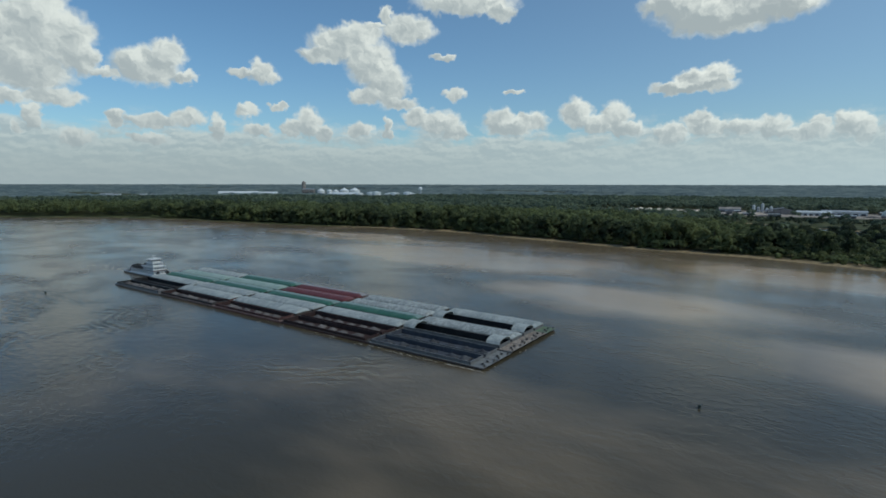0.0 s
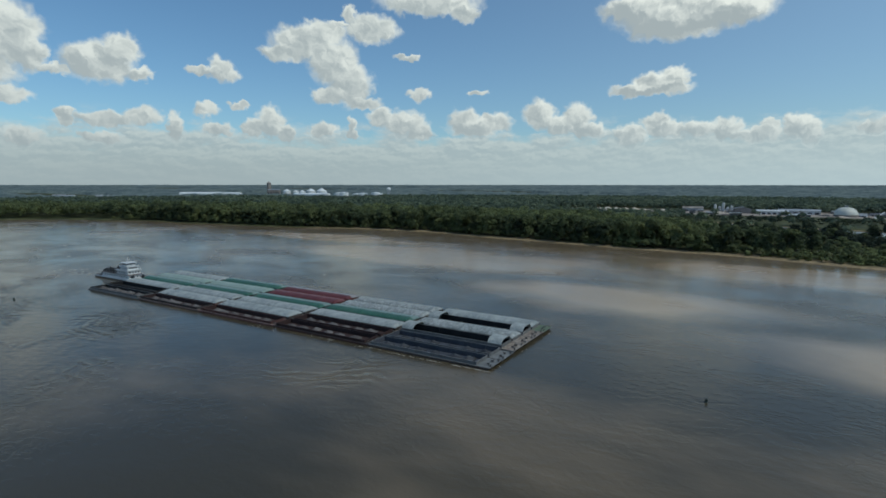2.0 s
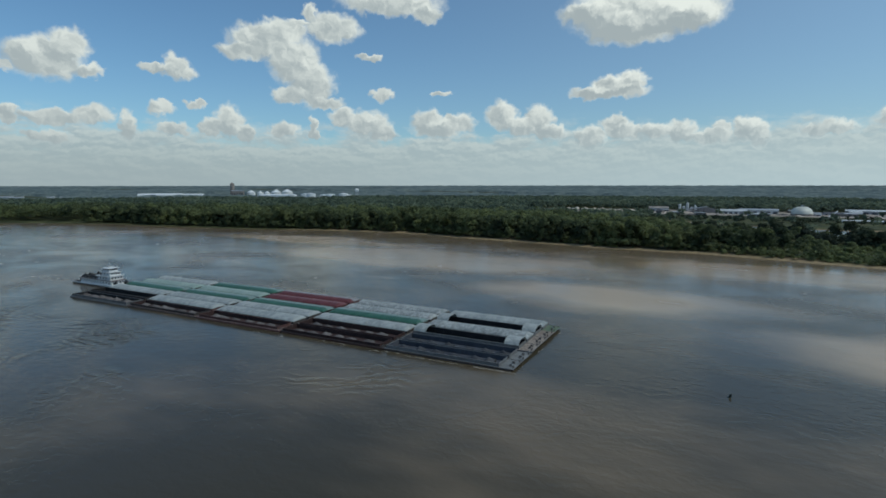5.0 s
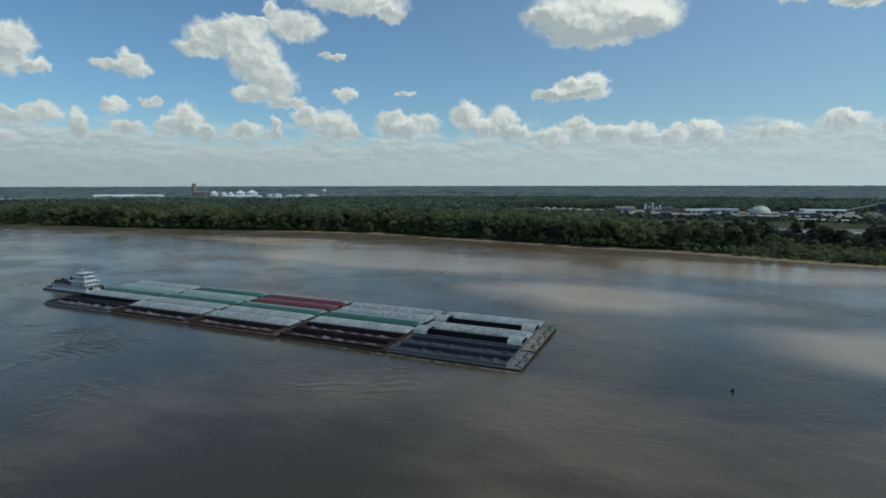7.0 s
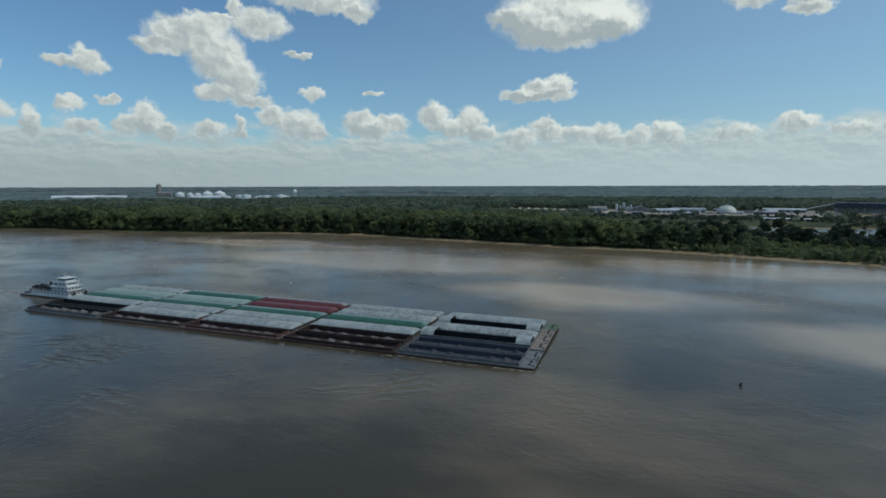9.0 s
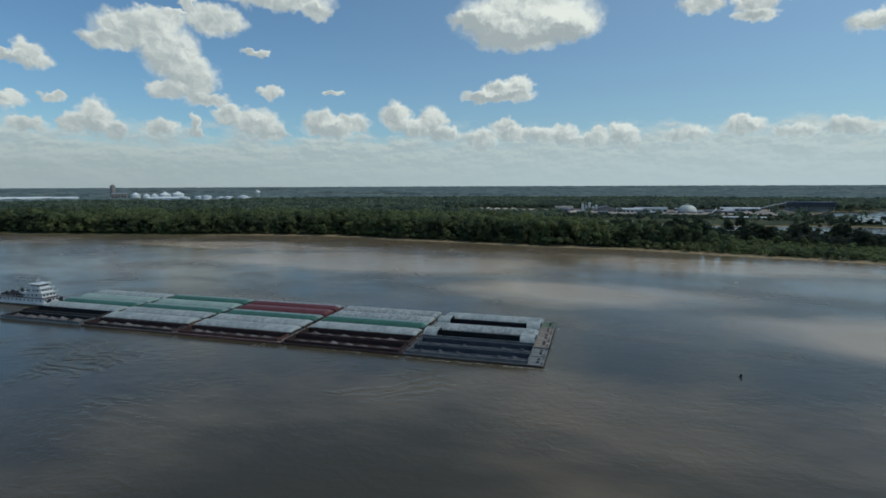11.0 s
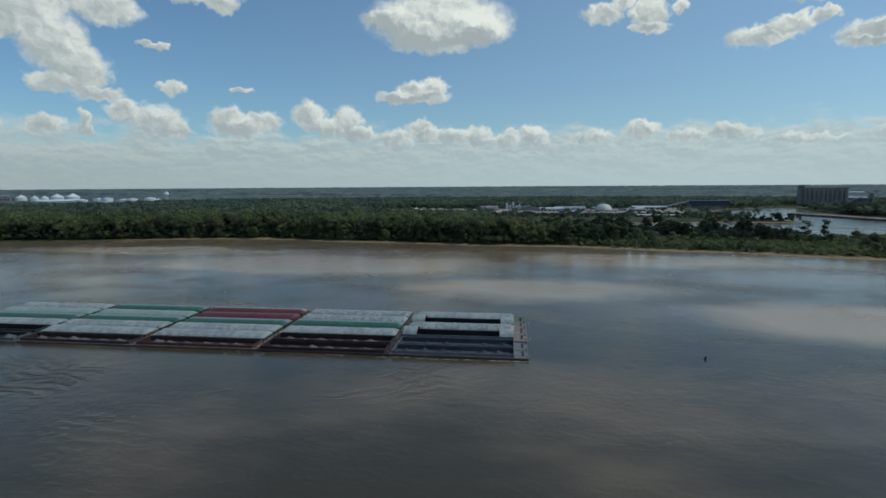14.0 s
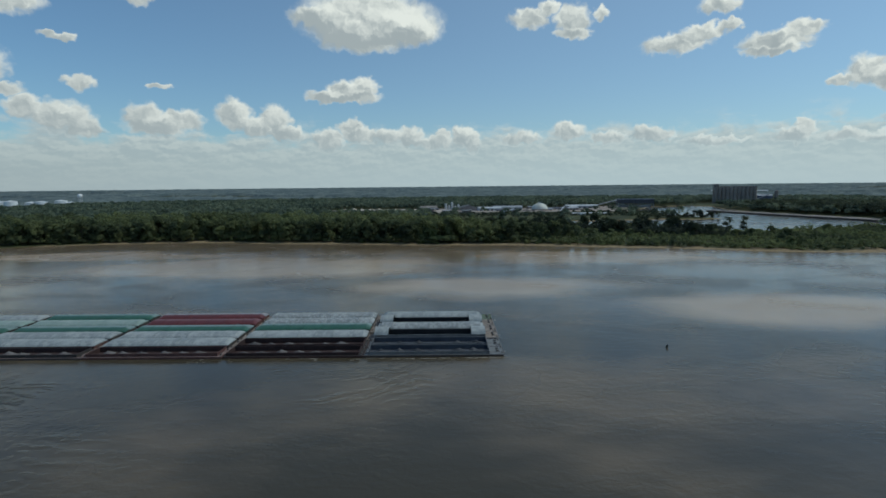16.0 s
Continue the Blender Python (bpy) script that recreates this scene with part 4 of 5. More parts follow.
# ---- far-bank works ----
def hall(name, x, y, length, depth, eave, ridge, turn, wall, roof, label, bays=6, category="building"):
    """A long shed with a pitched roof, doors and a row of windows."""
    z = float(land(np.array(x), np.array(y))) - 0.3
    ob = thing(name, pose(x, y, z, 0, 0, turn), label, category)
    walls = part("wall", one(box, -length / 2, length / 2, -depth / 2, depth / 2, 0, eave), wall, ob)
    bm = bmesh.new()
    sect = [(-depth / 2 - 0.6, eave + 0.05), (0, ridge), (depth / 2 + 0.6, eave + 0.05), (depth / 2 + 0.6, eave + 0.35), (0, ridge + 0.35), (-depth / 2 - 0.6, eave + 0.35)]
    a = [bm.verts.new((-length / 2 - 0.5, py, pz)) for py, pz in sect]
    b = [bm.verts.new((length / 2 + 0.5, py, pz)) for py, pz in sect]
    for k in range(6):
        bm.faces.new((a[k], a[(k + 1) % 6], b[(k + 1) % 6], b[k]))
    bm.faces.new(a)
    bm.faces.new(b)
    part("roof", bm, roof, ob)
    gable = bmesh.new()
    for px in (-length / 2 + 0.02, length / 2 - 0.3):
        pts = [(-depth / 2, eave), (depth / 2, eave), (0, ridge)]
        f = [gable.verts.new((px, py, pz)) for py, pz in pts]
        g = [gable.verts.new((px + 0.28, py, pz)) for py, pz in pts]
        gable.faces.new(f)
        gable.faces.new(g)
        for k in range(3):
            gable.faces.new((f[k], f[(k + 1) % 3], g[(k + 1) % 3], g[k]))
    part("gable", gable, wall, ob)
    gap = length / bays
    door = kept(("hall_door", round(gap, 1), round(eave, 1)), lambda: mesh_of("door", one(box, -gap * 0.3, gap * 0.3, -0.15, 0.15, 0.3, eave * 0.62), DARK_METAL))
    for k in range(bays):
        part("door", door, None, walls).matrix_basis = pose(-length / 2 + gap * (k + 0.5), -depth / 2 - 0.05, 0)
    return ob


def tank(name, x, y, r, h, cap, material, label, category="tank", group=""):
    """A round tank or bin with a conical top, hoops and a stair."""
    z = float(land(np.array(x), np.array(y))) - 0.3
    ob = thing(name, pose(x, y, z), label, category, group)
    part("shell", one(tube, 0, 0, 0, h, r, sides=28), material, ob)
    bm = bmesh.new()
    tube(bm, 0, 0, h, h + cap, r * 1.02, r * 0.12, 28)
    tube(bm, 0, 0, h + cap, h + cap + 1.2, r * 0.14, sides=10)
    part("roof", bm, material, ob)
    for k in range(3):
        part("hoop", one(tube, 0, 0, h * (k + 1) / 4 - 0.15, h * (k + 1) / 4 + 0.15, r * 1.015, sides=28), GREY_METAL, ob)
    return ob


def storage_dome(x, y, r, h):
    z = float(land(np.array(x), np.array(y))) - 0.3
    ob = thing("storage_dome", pose(x, y, z), "large pale bulk storage dome beside the yard", "dome")
    bm = bmesh.new()
    rings = []
    for k in range(9):
        a = math.pi / 2 * k / 8
        rr, zz = r * math.cos(a) ** 0.9, 4 + (h - 4) * math.sin(a)
        rings.append([bm.verts.new((rr * math.cos(t * math.pi / 16), rr * math.sin(t * math.pi / 16), zz)) for t in range(32)] if k < 8 else [bm.verts.new((0, 0, h))])
    for k in range(7):
        for t in range(32):
            bm.faces.new((rings[k][t], rings[k][(t + 1) % 32], rings[k + 1][(t + 1) % 32], rings[k + 1][t]))
    for t in range(32):
        bm.faces.new((rings[7][t], rings[7][(t + 1) % 32], rings[8][0]))
    part("shell", bm, DOME_SHEET, ob, smooth=True)
    part("ring_wall", one(tube, 0, 0, 0, 4.2, r * 1.01, sides=32), CONCRETE, ob)
    part("head_house", one(box, -3, 3, -3, 3, h - 1, h + 3), GREY_METAL, ob)


def loading_shed(x, y, length, depth, top, turn):
    """A dark roofed transfer shed, open below, on columns."""
    z = float(land(np.array(x), np.array(y))) - 0.3
    ob = thing("transfer_shed", pose(x, y, z, 0, 0, turn), "dark blue roofed loading shed on open columns", "shed")
    part("roof", one(box, -length / 2, length / 2, -depth / 2, depth / 2, top - 2.0, top, 0.4), BLUE_METAL, ob)
    part("upper_wall", one(box, -length / 2 + 1, length / 2 - 1, -depth / 2 + 1, depth / 2 - 1, top * 0.48, top - 2.0), DARK_METAL, ob)
    post = mesh_of("column", one(box, -0.9, 0.9, -0.9, 0.9, 0, top * 0.5), GREY_METAL)
    for k in range(8):
        for py in (-depth / 2 + 2, depth / 2 - 2):
            part("column", post, None, ob).matrix_basis = pose(-length / 2 + 3 + k * (length - 6) / 7, py, 0)
    bm = bmesh.new()
    box(bm, -length / 2 + 6, length / 2 - 6, -3, 3, 0, top * 0.28)
    part("hopper_house", bm, GREY_METAL, ob)


def grain_elevator(x, y, length, depth, h, turn):
    """A slab of round concrete silos with a gallery on top and a head house at one end."""
    z = float(land(np.array(x), np.array(y))) - 0.3
    ob = thing("grain_elevator", pose(x, y, z, 0, 0, turn), "weathered concrete grain elevator of joined round silos", "grain elevator")
    n = 11
    r = length / n / 2
    silo = mesh_of("silo", one(tube, 0, 0, 0, h, r * 1.03, sides=18), CONCRETE, False)
    for k in range(n):
        for py in (-depth / 2 + r, depth / 2 - r):
            part("silo", silo, None, ob).matrix_basis = pose(-length / 2 + r + 2 * r * k, py, 0)
    part("core", one(box, -length / 2 + r, length / 2 - r, -depth / 2 + r, depth / 2 - r, 0, h - 1), CONCRETE, ob)
    gallery = part("gallery", one(box, -length / 2, length / 2, -depth * 0.34, depth * 0.34, h + 0.02, h + 5), CONCRETE, ob)
    pane = mesh_of("window", one(box, -1.3, 1.3, -0.2, 0.2, 0, 1.8), DARK_METAL)
    for k in range(16):
        part("window", pane, None, gallery).matrix_basis = pose(-length / 2 + 4 + k * (length - 8) / 15, -depth * 0.34 - 0.1, h + 1.8)
    part("head_house", one(box, -length / 2, -length / 2 + length * 0.12, -depth * 0.4, depth * 0.4, h + 5.02, h + 13, 0.3), CONCRETE, ob)
    part("low_annex", one(box, -length * 0.3, length * 0.3, -depth / 2 - 12, -depth / 2 - 0.5, 0, 9), PALE_METAL, ob, "pale sheet-metal annex")


def water_tower(x, y, h):
    z = float(land(np.array(x), np.array(y))) - 0.3
    ob = thing("water_tower", pose(x, y, z), "white water tower with a domed tank", "water tower")
    bm = bmesh.new()
    for a in range(6):
        c, s = math.cos(a * math.pi / 3), math.sin(a * math.pi / 3)
        bar(bm, (9 * c, 9 * s, 0), (6.5 * c, 6.5 * s, h - 13), 0.7, 8)
    part("legs", bm, PALE_METAL, ob)
    part("riser", one(tube, 0, 0, 0, h - 12, 2.2), PALE_METAL, ob)
    bm = bmesh.new()
    made = bmesh.ops.create_uvsphere(bm, u_segments=20, v_segments=12, radius=9)["verts"]
    for v in made:
        v.co.z = v.co.z * 0.95 + h - 8.5
    part("bowl", bm, WHITE_TANK, ob, smooth=True)


def mound(name, x, y, rx, ry, h, material, label, seed):
    z = float(land(np.array(x), np.array(y))) - 0.2
    bm = bmesh.new()
    rings = []
    for k in range(7):
        f = 1 - k / 6.0
        ring_v = []
        for t in range(30):
            a = t * math.pi / 15
            wob = 1 + 0.2 * noise.noise(Vector((math.cos(a) * 1.7, math.sin(a) * 1.7, seed + k * 0.15)))
            ring_v.append(bm.verts.new((rx * f * wob * math.cos(a), ry * f * wob * math.sin(a), h * (1 - f) ** 0.85 * (0.85 + 0.15 * wob))))
        rings.append(ring_v)
    for a, b in zip(rings, rings[1:]):
        for t in range(30):
            bm.faces.new((a[t], a[(t + 1) % 30], b[(t + 1) % 30], b[t]))
    ob = new(name, mesh_of(name, bm, material, True))
    ob.matrix_basis = pose(x, y, z)
    return tagged(ob, label, "stockpile")


# right-hand works behind the harbour
storage_dome(228, 1200, 21, 20)
hall("warehouse", 150, 1262, 80, 28, 8, 11, -4, PALE_METAL, GREY_METAL, "long pale sheet-metal warehouse in the works yard")
hall("warehouse", 96, 1225, 62, 26, 7, 10, 6, PALE_METAL, PALE_METAL, "pale low warehouse beside the coal pile")
hall("warehouse", 372, 1330, 90, 30, 7, 9.5, -8, GREY_METAL, PALE_METAL, "grey warehouse with a pale roof inland")
hall("warehouse", -70, 1275, 46, 24, 8, 12, 10, GREY_METAL, CONCRETE, "grey steel works hall with pitched roof", 3)
hall("office_block", 310, 1215, 50, 16, 5, 7, 0, CONCRETE, GREY_METAL, "low concrete office block by the yard")
loading_shed(535, 1350, 104, 34, 24, -8)
grain_elevator(932, 1545, 126, 34, 52, -19)
hall("mill", 1052, 1580, 46, 26, 24, 29, -19, BLUE_METAL, GREY_METAL, "blue sheet-metal mill building beside the elevator", 4)
tank("leg_tower", 1090, 1576, 6, 40, 3, CONCRETE, "tall slim concrete leg tower", "tower")
mound("coal_stockpile", 42, 1255, 46, 26, 13, COAL_PILE, "wide dark coal stockpile on the works yard", 3)
mound("soil_stockpile", -25, 1215, 40, 18, 5, SOIL, "low reddish bare soil stockpile", 9)
for k in range(9):
    mound("timber_stack", -310 + k * 25, 1318 - k * 9 + rng.uniform(-5, 5), 14, 6, rng.uniform(4, 7), LOGS, "pale stacked timber in the yard", 20 + k)
for k in range(5):
    tank("silo_bin", -22 + k * 9, 1300 + (k % 2) * 7, 3.2, (16, 11, 20, 9, 13)[k], 2.5, PALE_METAL, "slim white process silo", "silo", "process silos")
hall("quay_shed", 302, 985, 76, 12, 3, 4.5, -4, PALE_METAL, PALE_METAL, "long low pale shed on the harbour quay", 8)



def conveyor(x, y, length, rise, turn):
    """A sloping belt gallery on trestles."""
    z = ground_at(x, y)
    ob = thing("conveyor", pose(x, y, z, 0, 0, turn), "grey inclined conveyor gallery on steel trestles", "conveyor")
    bm = bmesh.new()
    bar(bm, (-length / 2, 0, 2.0), (length / 2, 0, rise), 1.5, 4)
    part("gallery", bm, GREY_METAL, ob)
    for k in range(5):
        f = (k + 0.5) / 5
        bm = bmesh.new()
        for side in (-2.0, 2.0):
            bar(bm, (-length / 2 + length * f, side, -0.3), (-length / 2 + length * f, side * 0.3, 2.0 + (rise - 2) * f), 0.35, 5)
        part("trestle", bm, DARK_METAL, ob)


def ground_at(x, y):
    return float(land(np.array(float(x)), np.array(float(y))))


conveyor(440, 1340, 90, 22, 10)
conveyor(10, 1240, 70, 15, -25)
conveyor(1010, 1540, 60, 30, -19)
conveyor(270, 1120, 80, 12, 70)
for k in range(16):
    hall("yard_shed", rng.uniform(-60, 430), rng.uniform(1120, 1330), rng.uniform(12, 30), rng.uniform(8, 14), rng.uniform(3, 6), rng.uniform(5.5, 8), rng.uniform(-25, 25),
         rng.choice((GREY_METAL, CONCRETE, DARK_METAL)), rng.choice((GREY_METAL, PALE_METAL, DARK_METAL)), "small grey work shed in the yard", 3, "shed")
for k in range(6):
    mound("stockpile", rng.uniform(-80, 420), rng.uniform(1130, 1230), rng.uniform(12, 28), rng.uniform(8, 14), rng.uniform(3, 7), rng.choice((SOIL, COAL_PILE, GRAVEL)), "loose bulk stockpile on bare yard ground", 60 + k)

# left-hand mill far inland
def inland(x, y):
    """Set back along its own line of sight over the trees."""
    return 40 + (x - 40) * 0.87, -190 + (y + 190) * 0.87


hall("mill_house", *inland(-2440, 2035), 60, 40, 30, 34, 40, CONCRETE, GREY_METAL, "grey concrete mill house", 5)
tank("head_tower", *inland(-2478, 2030), 11, 66, 7, CONCRETE, "tall dark concrete head-house tower", "tower")
for k, (dx, r, h) in enumerate(((60, 20, 24), (112, 15, 22), (150, 15, 22), (200, 24, 26), (262, 26, 27))):
    tank("grain_bin", *inland(-2440 + dx, 2055 + dx * 0.42), r, h, r * 0.5, WHITE_TANK, "round pale steel grain bin with conical roof", "grain bin", "grain bins")
for k in range(7):
    tank("oil_tank", *inland(-1990 + k * 58, 2005 + k * 9 + (k % 2) * 30), 21, 19 + (k % 3) * 3, 3, WHITE_TANK, "broad white storage tank", "tank", "storage tanks")
hall("long_warehouse", *inland(-2090, 1990), 150, 40, 15, 20, 20, WHITE_TANK, WHITE_TANK, "long pale warehouse near the tanks", 10)
hall("long_warehouse", *inland(-2660, 1700), 190, 46, 15, 21, 45, WHITE_TANK, WHITE_TANK, "long white warehouse among trees", 10)
hall("long_warehouse", *inland(-2560, 1830), 90, 40, 14, 19, 35, WHITE_TANK, WHITE_TANK, "low white warehouse among trees", 8)
for k in range(6):
    hall("far_house", *inland(-3120 + k * 90, 1160 + k * 55 + rng.uniform(-30, 30)), rng.uniform(26, 60), 20, 7, 11, rng.uniform(20, 60), PALE_METAL, GREY_METAL, "distant pale low building among trees", 4)
water_tower(*inland(-1640, 2115), 50)
hall("far_house", 1750, 2780, 70, 24, 8, 12, -20, PALE_METAL, PALE_METAL, "distant pale low building by a field", 5)
hall("far_house", 1560, 2900, 50, 24, 8, 12, -20, PALE_METAL, PALE_METAL, "distant pale low building by a field", 5)

# moored barges along the harbour's far side
fleet = bmesh.new()
box(fleet, -29, 29, -5.2, 5.2, -0.6, 1.6, 0.2)
box(fleet, -25, 25, -4.4, 4.4, 1.6, 3.0, 0.2)
FLEET_HULL = mesh_of("hull", fleet, HULL_DARK)
FLEET_TOP = cover_mesh("cover", 50, 4.6, 1.4, 3.0, DECK_TAN, closed=True)
for k in range(11):
    for r in range(2 + k % 2):
        f = k / 10
        ob = thing("moored_barge", pose(640 + 95 * f + r * 11.4, 1085 - 345 * f, 0, 0, 0, -75 + rng.uniform(-3, 3)), "brown covered barge moored in the harbour fleet", "barge", "moored barges")
        part("hull", FLEET_HULL, None, ob)
        part("cover", FLEET_TOP, None, ob)

# ---- trees ----
nrng = np.random.default_rng(5)


def leaf_cloud(count, lobes, size, rand):
    """Leaf cards spread over the lobes of a crown, facing outwards: arrays of corners."""
    pick = rand.integers(0, len(lobes), count)
    c = np.array([l[:3] for l in lobes])[pick]
    r = np.array([l[3:] for l in lobes])[pick]
    d = rand.normal(size=(count, 3))
    d /= np.linalg.norm(d, axis=1, keepdims=True)
    d[:, 2] = np.where(d[:, 2] < -0.35, -d[:, 2], d[:, 2])
    p = c + d * r * rand.uniform(0.72, 1.06, (count, 1))
    nrm = d + rand.normal(scale=0.24, size=(count, 3))
    nrm[:, 2] += 0.45
    nrm /= np.linalg.norm(nrm, axis=1, keepdims=True)
    u = np.cross(nrm, rand.normal(size=(count, 3)))
    u /= np.linalg.norm(u, axis=1, keepdims=True)
    v = np.cross(nrm, u)
    s = size * rand.uniform(0.55, 1.3, (count, 1))
    return np.stack([p - u * s - v * s * 0.7, p + u * s - v * s * 0.5, p + u * s * 0.8 + v * s, p - u * s * 0.7 + v * s * 0.8], 1)


def cards_mesh(name, corners, material):
    me = bpy.data.meshes.new(name)
    n = len(corners)
    me.vertices.add(4 * n)
    me.vertices.foreach_set("co", corners.reshape(-1).astype(np.float32))
    me.loops.add(4 * n)
    me.loops.foreach_set("vertex_index", np.arange(4 * n, dtype=np.int32))
    me.polygons.add(n)
    me.polygons.foreach_set("loop_start", np.arange(0, 4 * n, 4, dtype=np.int32))
    me.polygons.foreach_set("loop_total", np.full(n, 4, dtype=np.int32))
    me.update(calc_edges=True)
    me.materials.append(material)
    return me


def crown_lobes(h, spread, rand, lobes=9):
    """Overlapping leaf masses that make an uneven crown from about a third of the height up."""
    made = []
    for k in range(lobes):
        a, f = rand.uniform(0, 6.28), rand.uniform(0.16, 0.92)
        out = spread * rand.uniform(0.25, 0.72) * (1.15 - 0.75 * abs(f - 0.5))
        r = spread * rand.uniform(0.34, 0.56)
        made.append((out * math.cos(a), out * math.sin(a), h * f, r, r, r * rand.uniform(0.75, 1.05)))
    made.append((0, 0, h * 0.9, spread * 0.42, spread * 0.42, h * 0.11))
    return made


def trunk_mesh(h, rand):
    bm = bmesh.new()
    lean = Vector((rand.uniform(-0.6, 0.6), rand.uniform(-0.6, 0.6), 0))
    pts = [Vector((0, 0, -0.6)), Vector((0, 0, h * 0.28)) + lean, Vector((0, 0, h * 0.62)) + lean * 2]
    for (a, b), r in zip(zip(pts, pts[1:]), (0.42, 0.28)):
        bar(bm, a, b, r * h / 24, 7)
    for k in range(5):
        a = rand.uniform(0, 6.28)
        p = pts[1].lerp(pts[2], rand.uniform(0.0, 0.9))
        bar(bm, p, p + Vector((math.cos(a), math.sin(a), 0.9)) * h * rand.uniform(0.13, 0.2), 0.11 * h / 24, 5)
    return mesh_of("trunk", bm, BARK)


def tree_kind(h, spread, leaves, size, seed, material=LEAVES, lobes=9):
    rand = np.random.default_rng(seed)
    return trunk_mesh(h, rand), cards_mesh("crown", leaf_cloud(leaves, crown_lobes(h, spread, rand, lobes), size, rand), material)


KINDS = [tree_kind(h, s, 980, 1.0, 100 + k, lobes=10 + k % 4) for k, (h, s) in enumerate(((27, 10.5), (24, 11.5), (30, 10.0), (21, 9.0), (26, 12.5), (18, 8.0), (23, 8.5)))]
SHADED_KINDS = [tree_kind(h, s, 900, 1.0, 200 + k, SHADED_LEAVES, lobes=11) for k, (h, s) in enumerate(((26, 10.0), (29, 9.0), (23, 10.5), (20, 8.5)))]
THIN = [tree_kind(h, s, 210, 0.8, 300 + k, SHADED_LEAVES, lobes=6) for k, (h, s) in enumerate(((21, 7.0), (18, 6.5)))]


def bush_mesh(seed):
    rand = np.random.default_rng(seed)
    lobes = [(rand.uniform(-2.4, 2.4), rand.uniform(-2, 2), rand.uniform(0.6, 1.8), 1.7, 1.7, 1.4) for _ in range(6)]
    return cards_mesh("leaf_mass", leaf_cloud(190, lobes, 0.55, rand), BUSH_LEAVES)


BUSHES = [bush_mesh(s) for s in (41, 42, 43)]


def tree(x, y, kind, scale, label, group):
    ob = thing("tree", pose(x, y, ground_at(x, y) - 0.1, 0, 0, rng.uniform(0, 360)), label, "tree", group)
    for name, me in zip(("trunk", "crown"), kind):
        part(name, me, None, ob).matrix_basis = Matrix.Diagonal((scale, scale, scale * rng.uniform(0.9, 1.12), 1))
    return ob


def bush(x, y, scale):
    ob = thing("bush", pose(x, y, ground_at(x, y) - 0.1, 0, 0, rng.uniform(0, 360)), "low yellow-green willow bush on the bank", "bush", "bushes on the bank")
    part("leaf_mass", rng.choice(BUSHES), None, ob).matrix_basis = Matrix.Diagonal((scale * 1.25, scale, scale * 0.95, 1))
    bm = kept("stem", lambda: mesh_of("stem", one(bar, (0, 0, -0.3), (0.2, 0.1, 1.4), 0.12, 6), BARK))
    part("stem", bm, None, ob)


# the front rank along the bank, tree by tree
front = []
x = -980.0
while x < 150 and len(front) < 235:
    tall = float(np.interp(x, (-900, -300, 20, 130, 230, 330, 420), (1.05, 1.0, 0.95, 0.78, 0.74, 0.70, 0.7)))
    s = rng.uniform(13, 34) if x < 30 else rng.uniform(24, 70)
    y = float(shore(x)) + s
    if not (x > 60 and rng.random() < float(np.interp(x, (60, 150), (0.25, 0.85)))):
        kind = KINDS[rng.randrange(len(KINDS))]
        tree(x, y, kind, tall * rng.uniform(0.8, 1.12), "broad-leaved green riverside tree with a ragged crown", "trees on the far bank")
        front.append((x, y))
    x += rng.uniform(4.2, 7.2)
# shade-coloured tree clumps on the spit between the river and the harbour arm
count = 0
while count < 80:
    tx = rng.uniform(40, 345)
    clump = noise.noise(Vector((tx * 0.031, 0.0, 7.0)))
    ty = float(np.interp(tx, (40, 150, 240, 345), (600, 610, 560, 500))) + rng.uniform(-75, 45)
    if clump < -0.08 or float(harbour(np.array(tx), np.array(ty))) > -8 or ty < float(shore(tx)) + 60:
        continue
    tree(tx, ty, SHADED_KINDS[rng.randrange(len(SHADED_KINDS))], rng.uniform(0.52, 0.86), "tall tree on the spit, cloud shade in its leaf colour", "trees before the harbour")
    count += 1
# a row on the tongue inside the harbour
for k in range(16):
    tx = 380 + k * 9.5 + rng.uniform(-4, 4)
    tree(tx, 850 + rng.uniform(-7, 7), SHADED_KINDS[rng.randrange(len(SHADED_KINDS))], rng.uniform(0.28, 0.45) if k < 9 else rng.uniform(0.4, 0.62), "small tree on the harbour tongue, cloud shade in its leaf colour", "trees on the harbour tongue")
# two thin trees that stand clear against the harbour
for tx, ty, k in ((366, 520, 0), (372, 526, 1), (394, 528, 0), (400, 533, 1)):
    tree(tx, ty, THIN[k], 1.05, "thin tree with an open see-through crown, shade in its leaf colour", "trees before the harbour")
# willow scrub along the water's edge
for k in range(150):
    bx = rng.uniform(-640, 480)
    if rng.random() < 0.5 and bx < 60:
        continue
    bush(bx, float(shore(bx)) + (rng.uniform(9, 22) if bx < 90 else rng.uniform(9, 40)), rng.uniform(0.5, 1.3))


def clear_of_works(x, y):
    """Whether trees may stand at a place: off the water, the yards and the buildings."""
    ok = harbour(x, y) < -9
    for cx, cy, rx, ry in ((110, 1190, 400, 140), (-210, 1150, 180, 210), (480, 1300, 190, 120), (925, 1490, 190, 120), (-2118, 1750, 120, 70), (-1909, 1785, 190, 70),
                           (-1604, 1707, 230, 60), (-2292, 1454, 130, 70), (1600, 2600, 330, 240), (305, 985, 60, 25), (-1813, 1672, 110, 60), (-1700, 1560, 330, 120), (-2100, 1340, 170, 100)):
        ok &= np.hypot((x - cx) / rx, (y - cy) / ry) > 1
    return ok


